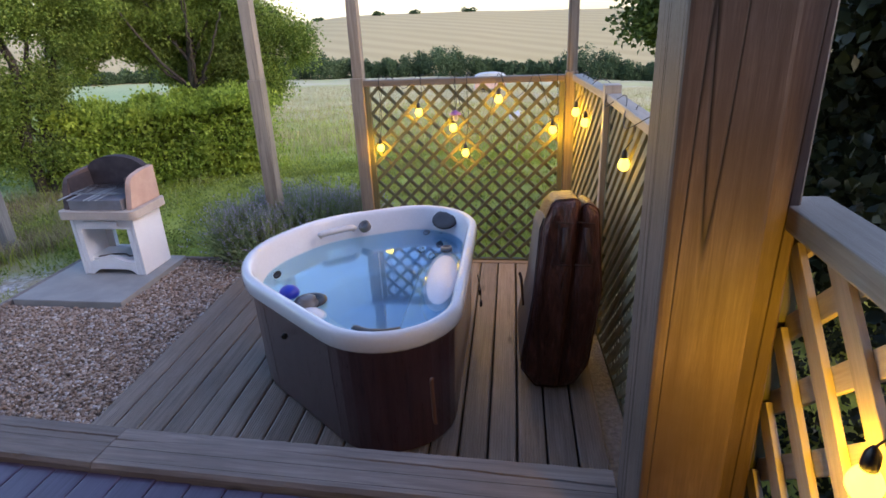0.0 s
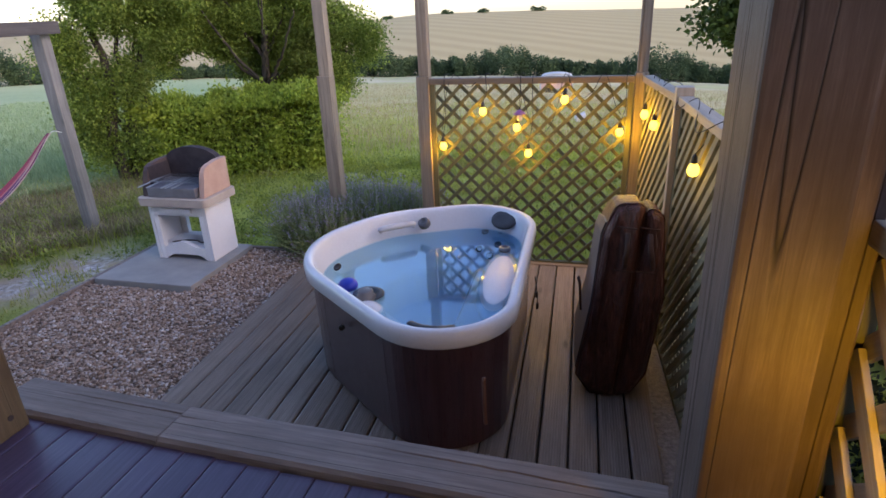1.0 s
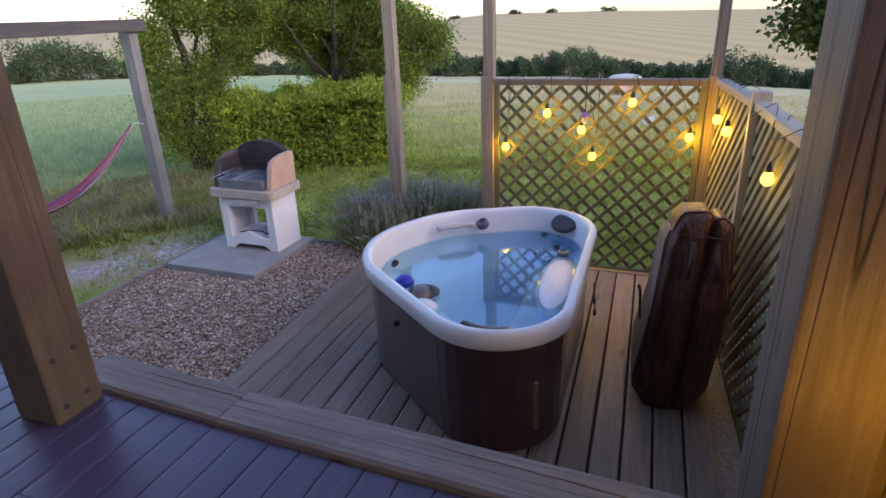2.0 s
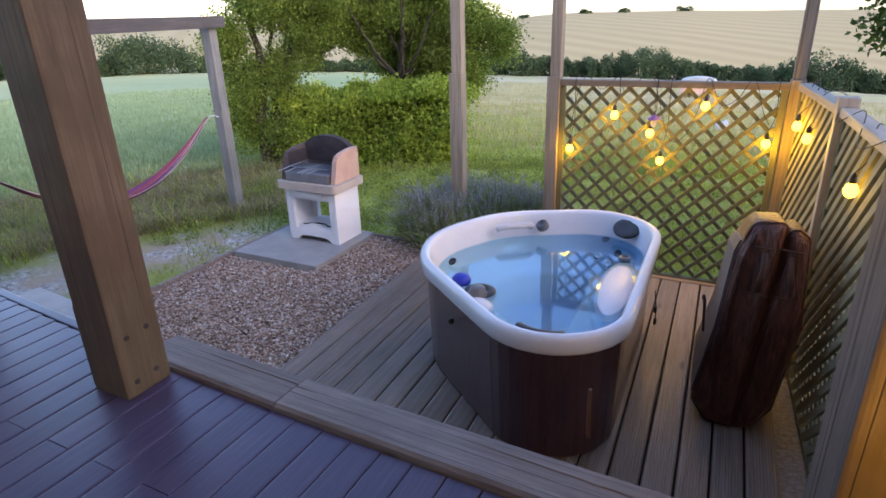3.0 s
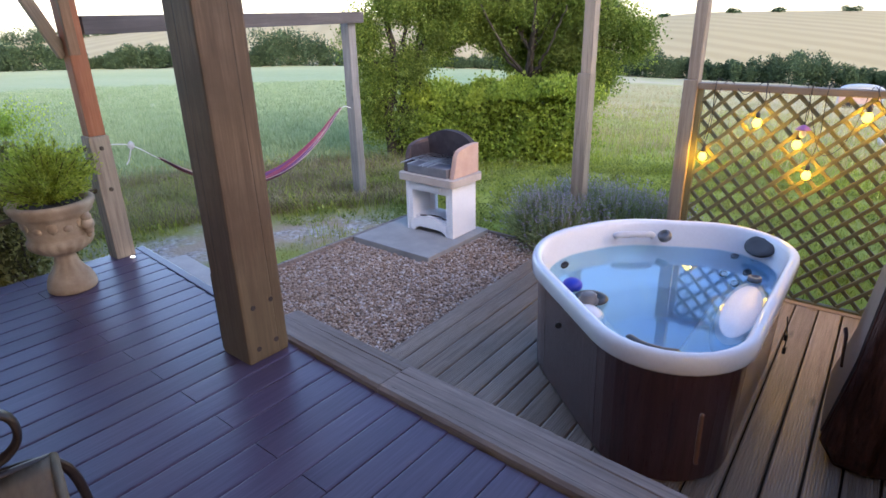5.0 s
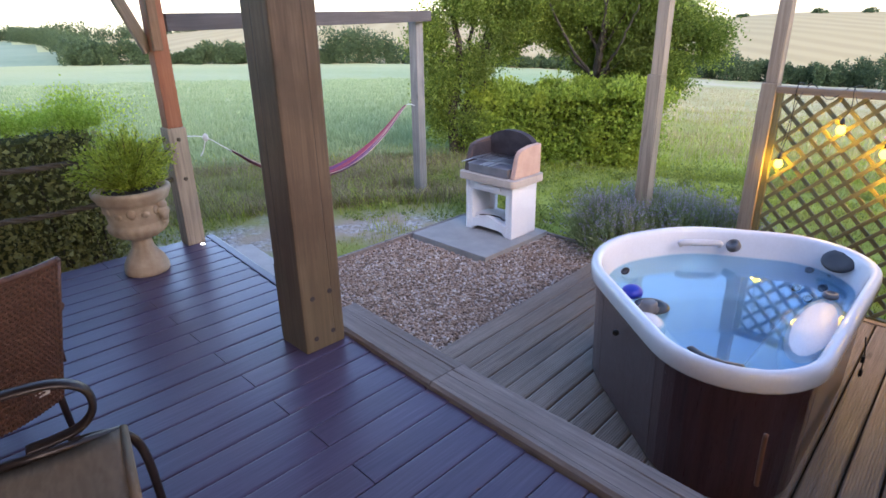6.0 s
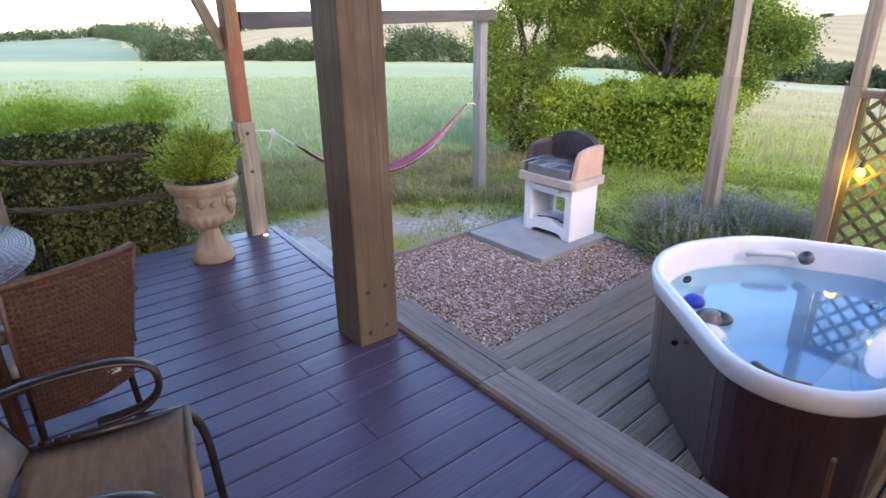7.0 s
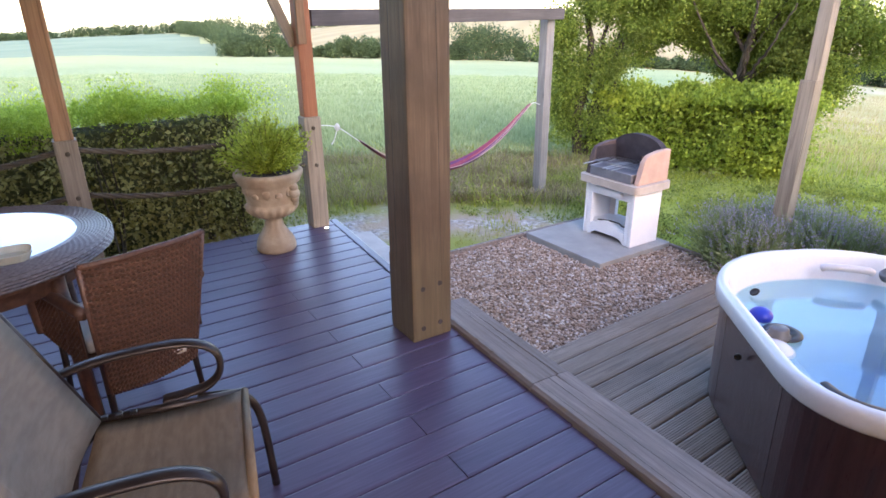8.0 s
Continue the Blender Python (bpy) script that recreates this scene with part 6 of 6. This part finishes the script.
def fan(base, n, az0, az1, rise, reach, rad, seed):
    """Limbs that spread from one point of a trunk; bearings in degrees from +x."""
    rng = random.Random(seed)
    b = Vector(base)
    out = []
    for k in range(n):
        a = math.radians(az0 + (az1 - az0) * (k + rng.uniform(0.2, 0.8)) / n)
        r, h = reach * rng.uniform(0.75, 1.15), rise * rng.uniform(0.7, 1.25)
        d = Vector((math.cos(a), math.sin(a), 0))
        out.append((rad * rng.uniform(0.7, 1.1), [b, b + d * r * 0.3 + Vector((0, 0, h * 0.22)), b + d * r * 0.65 + Vector((0, 0, h * 0.55)), b + d * r + Vector((0, 0, h))]))
    return out


tree("hawthorn_tree", (-6.55, 6.95, G), [
    (0.085, [(-6.6, 6.88, G), (-6.62, 6.88, 0.2), (-6.55, 6.98, 0.9), (-6.7, 6.85, 2.0), (-6.7, 6.9, 2.9)]),
    (0.065, [(-6.5, 7.0, G), (-6.48, 7.05, 0.3), (-6.36, 7.15, 0.75), (-6.1, 7.4, 1.6), (-5.9, 7.5, 2.5)]),
    (0.05, [(-6.42, 7.08, G), (-6.42, 7.08, 0.5), (-6.45, 7.1, 1.2), (-6.35, 7.25, 2.4)]),
    (0.03, [(-6.45, 7.15, G), (-6.3, 7.25, 0.4), (-6.32, 7.25, 1.0), (-6.2, 7.3, 1.9)]),
    (0.028, [(-6.62, 6.9, G), (-6.68, 6.8, 0.5), (-6.74, 6.65, 1.1), (-6.77, 6.6, 1.7)])],
    [((-6.5, 7.0, 1.95), (0.62, 0.6, 0.6), 44), ((-5.95, 7.55, 1.9), (0.5, 0.45, 0.45), 22), ((-6.8, 6.6, 1.2), (0.18, 0.25, 0.5), 13),
     ((-6.75, 6.65, 0.25), (0.2, 0.22, 0.5), 14), ((-6.4, 7.1, -0.1), (0.25, 0.25, 0.3), 10), ((-6.45, 7.1, 0.85), (0.3, 0.3, 0.4), 12), ((-6.15, 7.35, 1.35), (0.3, 0.3, 0.18), 8), ((-6.3, 7.2, 3.1), (0.9, 0.9, 0.8), 60), ((-6.0, 7.6, 1.75), (0.4, 0.3, 0.3), 14), ((-6.75, 6.7, 0.7), (0.15, 0.2, 0.4), 9)],
    560, 0.025, TREE_LEAF, "multi-stemmed leafy tree rising out of the hedge", 71, (0.14, 0.28))
tree("hawthorn_tree", (-5.22, 8.8, G), [
    (0.11, [(-5.2, 8.85, G), (-5.24, 8.8, 0.2), (-5.22, 8.76, 0.65), (-5.15, 8.8, 1.5), (-5.1, 8.8, 2.9)])]
    + fan((-5.22, 8.78, 0.55), 9, -160, 190, 1.35, 1.35, 0.026, 4) + fan((-5.2, 8.78, 0.95), 6, -150, 200, 1.7, 0.9, 0.024, 5),
    [((-5.2, 8.76, 2.15), (1.0, 0.8, 0.6), 60), ((-5.95, 8.35, 1.6), (0.5, 0.45, 0.3), 24), ((-4.7, 9.35, 0.95), (0.6, 0.25, 0.45), 14),
     ((-4.3, 9.3, 1.4), (0.5, 0.5, 0.5), 36), ((-3.8, 9.5, 1.15), (0.28, 0.25, 0.25), 9), ((-4.35, 9.15, 0.65), (0.2, 0.25, 0.42), 14),
     ((-5.3, 8.6, 1.6), (0.85, 0.4, 0.2), 26), ((-4.6, 9.15, 1.05), (0.35, 0.3, 0.35), 15), ((-5.35, 8.6, 3.1), (1.0, 0.9, 0.7), 60), ((-5.3, 9.3, 1.6), (1.1, 0.35, 0.45), 50), ((-5.9, 8.6, 1.45), (0.5, 0.4, 0.25), 14), ((-4.7, 9.1, 1.3), (0.5, 0.35, 0.45), 18), ((-5.0, 9.25, 1.0), (0.55, 0.25, 0.35), 30), ((-5.55, 9.2, 1.3), (0.4, 0.25, 0.25), 12),
     ((-6.2, 8.2, 1.4), (0.45, 0.4, 0.25), 24), ((-5.75, 8.6, 1.2), (0.45, 0.35, 0.22), 20), ((-6.45, 8.05, 1.2), (0.25, 0.25, 0.3), 9), ((-5.2, 9.2, 0.8), (0.75, 0.25, 0.3), 32), ((-4.2, 9.2, 0.5), (0.25, 0.25, 0.4), 10)],
    560, 0.026, TREE_LEAF, "spreading leafy tree behind the clipped hedge", 72, (0.14, 0.28))
HAZEL_LEAF = leafy("hazel_leaf", (0.05, 0.075, 0.018), (0.095, 0.14, 0.03), (0.17, 0.225, 0.05), 0.5, 0.35)
tree("overhanging_tree", (1.95, 8.0, LAWN - 0.2), [upright((1.95, 8.0, LAWN - 0.2), 3.4, 5)], [((1.9, 8.0, 2.0), (0.95, 0.9, 0.95), 60), ((1.45, 7.7, 1.5), (0.35, 0.5, 0.4), 12)], 360, 0.05, HAZEL_LEAF, "leafy tree overhanging the far corner of the garden", 73, (0.2, 0.34))
# The last tree is out of view, added to keep sun off the right post.
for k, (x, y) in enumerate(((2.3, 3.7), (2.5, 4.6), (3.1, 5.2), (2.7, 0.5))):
    tree("evergreen_tree", (x, y, LAWN - 0.1), [upright((x, y, LAWN - 0.1), 3.6, 20 + k)], [((x, y, 1.7), (0.7, 0.75, 1.4), 46), ((x, y, 0.3), (0.75, 0.8, 0.6), 26)], 260, 0.06, SHADED_LEAF, "evergreen tree beside the veranda, shade in its leaf colour", 80 + k, (0.22, 0.36))

# Added shrubs: they block low sun from the tub, cover and lower deck.
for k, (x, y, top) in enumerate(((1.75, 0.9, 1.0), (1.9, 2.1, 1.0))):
    tree("shade_shrub", (x, y, LAWN - 0.1), [upright((x, y, LAWN - 0.1), 1.4, 30 + k, 0.04)], [((x, y, 0.3), (0.38, 0.5, top - 0.4), 34)], 300, 0.045, SHADED_LEAF, "low dark shrub added outside the balustrade to cast shade", 90 + k, (0.16, 0.28))

# Dark leaf layer added over grass; its colour imitates the trees' shade.
weeds("shade_ground_cover", "dark leaf layer standing in for tree-shaded grass", 420, 1.3, 4.2, -80, -16, 0.028, 54, mat=SHADED_LEAF)

# ---- distance: valley hedge, trees on the crest ----
# Distance haze is mixed into this leaf colour as a slight blue lift.
FAR_LEAF = leafy("hazed_far_foliage", (0.038, 0.066, 0.032), (0.06, 0.096, 0.042), (0.098, 0.142, 0.06), 0.7, 0.2)


def far_trees(name, label, rows, leaf, seed, per=260):
    """Distant trees as clusters of leaf clumps; rows of (bearing, distance, height, width)."""
    rng = np.random.default_rng(seed)
    pts, outs = [], []
    for az, r, h, w in rows:
        a = math.radians(az)
        x, y = -r * math.sin(a), r * math.cos(a)
        z = float(ground_z(x, y))
        for _ in range(7):
            c = np.array([x + rng.normal(0, w * 0.3), y + rng.normal(0, w * 0.3), z + h * rng.uniform(0.08, 0.68)])
            p, o = blob_points(rng, per // 7, c, (w * 0.32, w * 0.32, h * 0.33), 0.3)
            pts.append(p)
            outs.append(o)
    me = leaves(name, np.concatenate(pts), np.concatenate(outs), leaf, FAR_LEAF, rng, 0.8, 1.4)
    tagged(new(name, me), label, "woodland", kind="stuff")


def valley_rows():
    rng = random.Random(8)
    rows = []
    az = -16.0
    while az < 76:
        h = float(np.interp(az, [-16, -8.6, -5.3, -2, 0.2, 4.7, 8.1, 10.5, 11.9, 15, 17, 19.3, 22, 30, 46, 48, 49.3, 50.5, 54, 55.5, 57, 60, 62.5, 64, 65.5, 67, 68, 69, 70, 71, 72, 74, 76],
                            [4, 3.7, 6.9, 4.5, 3.4, 3.9, 6.4, 5, 4.3, 3.5, 4.2, 5.3, 5, 3, 1.7, 2.2, 4.5, 7.2, 7.6, 4.5, 2.5, 2.2, 3.7, 4.6, 5.1, 3.2, 2.3, 3.4, 2.6, 4, 4.8, 4.6, 4])) * rng.uniform(0.86, 1.1)
        rows.append((az, EDGE_AT + rng.uniform(-1, 4), h, max(2.6, h * 0.72)))
        az += rng.uniform(0.5, 0.9)
    # climbing the hill beside the upper wheat to the crest
    for k in range(58):
        u = k / 57
        rows.append((75.0 + 4.6 * u ** 1.3 + rng.uniform(-0.5, 0.1), EDGE_AT + 3 + 225 * u, rng.uniform(4.2, 5.6) + 1.6 * u, 4.8 + 2.0 * u))
    return rows


far_trees("valley_hedge", "dark bushy hedgerow along the valley bottom", valley_rows(), 0.26, 91, 1700)


def crest_rows():
    rng = random.Random(9)
    rows = []
    az = 66.0
    while az < 100:
        h = float(np.interp(az, [66, 68, 70, 72.3, 73.5, 75.6, 77, 78.3, 80, 84.4, 86, 100], [3, 5, 7, 10, 8, 10.5, 8, 7, 5.5, 5.2, 4.5, 4]))
        rows.append((az, 345 + rng.uniform(-8, 10), h * rng.uniform(0.85, 1.15), 6.5))
        az += rng.uniform(0.4, 0.8)
    for az, h in ((6.03, 2.4), (10.92, 2.0), (14.07, 2.2), (19.4, 1.5)):
        rows.append((az, 352, h, 5.5))
    return rows


far_trees("crest_wood", "small distant trees along the skyline", crest_rows(), 0.55, 92, 500)


def trailer():
    a = math.radians(4.05)
    r = 38.0
    x, y = -r * math.sin(a), r * math.cos(a)
    t = thing("stock_trailer", (x, y, float(ground_z(x, y)) - 0.05), "small grey rounded stock trailer parked in the paddock", "trailer", turn=4)
    grey = plain("pale_trailer_paint", (0.36, 0.36, 0.36), (0.44, 0.44, 0.44), 2, 0.5, 0.05)
    n = 14
    prof = [(-1.0, 0.35)] + [(-1.0 * math.cos(math.pi * i / n), 0.85 + 0.42 * math.sin(math.pi * i / n) ** 0.6) for i in range(n + 1)] + [(1.0, 0.35)]
    part("body", loft([[Vector((px, py, pz)) for px, pz in prof] for py in (-0.6, -0.55, 0.55, 0.6)]), grey, t)
    part("side_panel", box(-0.9, 0.9, -0.63, -0.605, 0.38, 0.82, 0.01), TERRACOTTA, t, "faded pinkish side panel")
    for q in (-0.45, 0.45):
        part("wheel", lathe([(0.2, -0.07), (0.23, -0.04), (0.23, 0.04), (0.2, 0.07)], 20), BLACKPLASTIC, t, m=pose(q, -0.7, 0.23, 90, 0, 0))


trailer()


def white_bucket():
    a, r = math.radians(2.16), 16.0
    x, y = -r * math.sin(a), r * math.cos(a)
    t = new("bucket")
    t.matrix_basis = pose(x, y, float(ground_z(x, y)) + 0.11, 0, 78, 25)
    tagged(t, "small white bucket lying in the paddock grass", "bucket")
    part("pail", lathe([(0.085, 0.0), (0.09, 0.01), (0.115, 0.25), (0.12, 0.255), (0.112, 0.256), (0.088, 0.02), (0.01, 0.018)], 24), PALEPLASTIC, t, smooth=True)
    part("handle", tube([(0.118 * math.cos(u), 0.04, 0.24 + 0.118 * math.sin(u)) for u in np.linspace(0, math.pi, 14)], 0.004, 6), STEEL, t, "thin wire handle", smooth=True)


white_bucket()


# ---- deck boards, one by one ----
def edged_board(w, length, h, mat, name="board"):
    """A composite plank with softly rolled edges."""
    half = [(0.0, 0.0), (w / 2 - 0.011, 0.0), (w / 2 - 0.0045, -0.0011), (w / 2 - 0.001, -0.0035), (w / 2, -0.006), (w / 2, -h)]
    prof = [(-x, z) for x, z in reversed(half[1:])] + half
    me = mesh_of(loft([[Vector((x, y, z)) for x, z in prof] for y in (-length / 2, length / 2)]), name)
    me.materials.append(mat)
    return me


def lay_upper_boards():
    pitch, w = 0.1425, 0.1395
    rng = random.Random(3)
    for k in range(-16, 20):
        x = -2.063 + pitch * (k + 0.5)
        if x + w / 2 > DECK_X1:
            break
        far = deck_end(x) - 0.003
        ends = [DECK_Y0, -0.1, 0.982, far] if k % 2 == 0 else [DECK_Y0, -0.75 + 0.2 * (k % 3), far]
        for a, b in zip(ends, ends[1:]):
            ob = new("board", edged_board(w, b - a - 0.004, 0.024, COMPOSITE))
            ob.parent = deck_upper
            ob.location = (x, (a + b) / 2, rng.uniform(-0.0012, 0.0008))
            ob.rotation_euler = (0, rng.uniform(-0.006, 0.006), 0)


lay_upper_boards()


def grooved_board(w, length, h, mat):
    """A softwood plank with fine grooves milled along its top."""
    n = 9
    top = []
    for i in range(n):
        x = -w / 2 + 0.006 + (w - 0.012) * i / n
        s = (w - 0.012) / n
        top += [(x, 0.0), (x + 0.55 * s, 0.0), (x + 0.65 * s, -0.004), (x + 0.9 * s, -0.004)]
    prof = [(-w / 2, -h), (-w / 2, -0.004)] + top + [(w / 2 - 0.005, 0.0), (w / 2, -0.004), (w / 2, -h)]
    me = mesh_of(loft([[Vector((x, y, z)) for x, z in prof] for y in (-length / 2, length / 2)]), "board")
    me.materials.append(mat)
    return me


def lay_lower_boards():
    pitch, w = 0.1385, 0.1268
    rng = random.Random(4)
    me = grooved_board(w, 2.66, 0.03, DECK_LOW)
    for k in range(19):
        ob = new("board", me)
        ob.parent = deck_lower
        ob.location = (-2.2675 + pitch * (k + 0.5) - 0.0275, 3.045 + rng.uniform(-0.004, 0.004), LOW + rng.uniform(-0.0025, 0.001))
        ob.rotation_euler = (0, rng.uniform(-0.008, 0.008), 0.033 + rng.uniform(-0.0015, 0.0015))
    part("back_board", box(-2.2, 0.3, 4.38, 4.43, LAWN, LOW + 0.003, 0.004), SLEEPER, deck_lower)


lay_lower_boards()
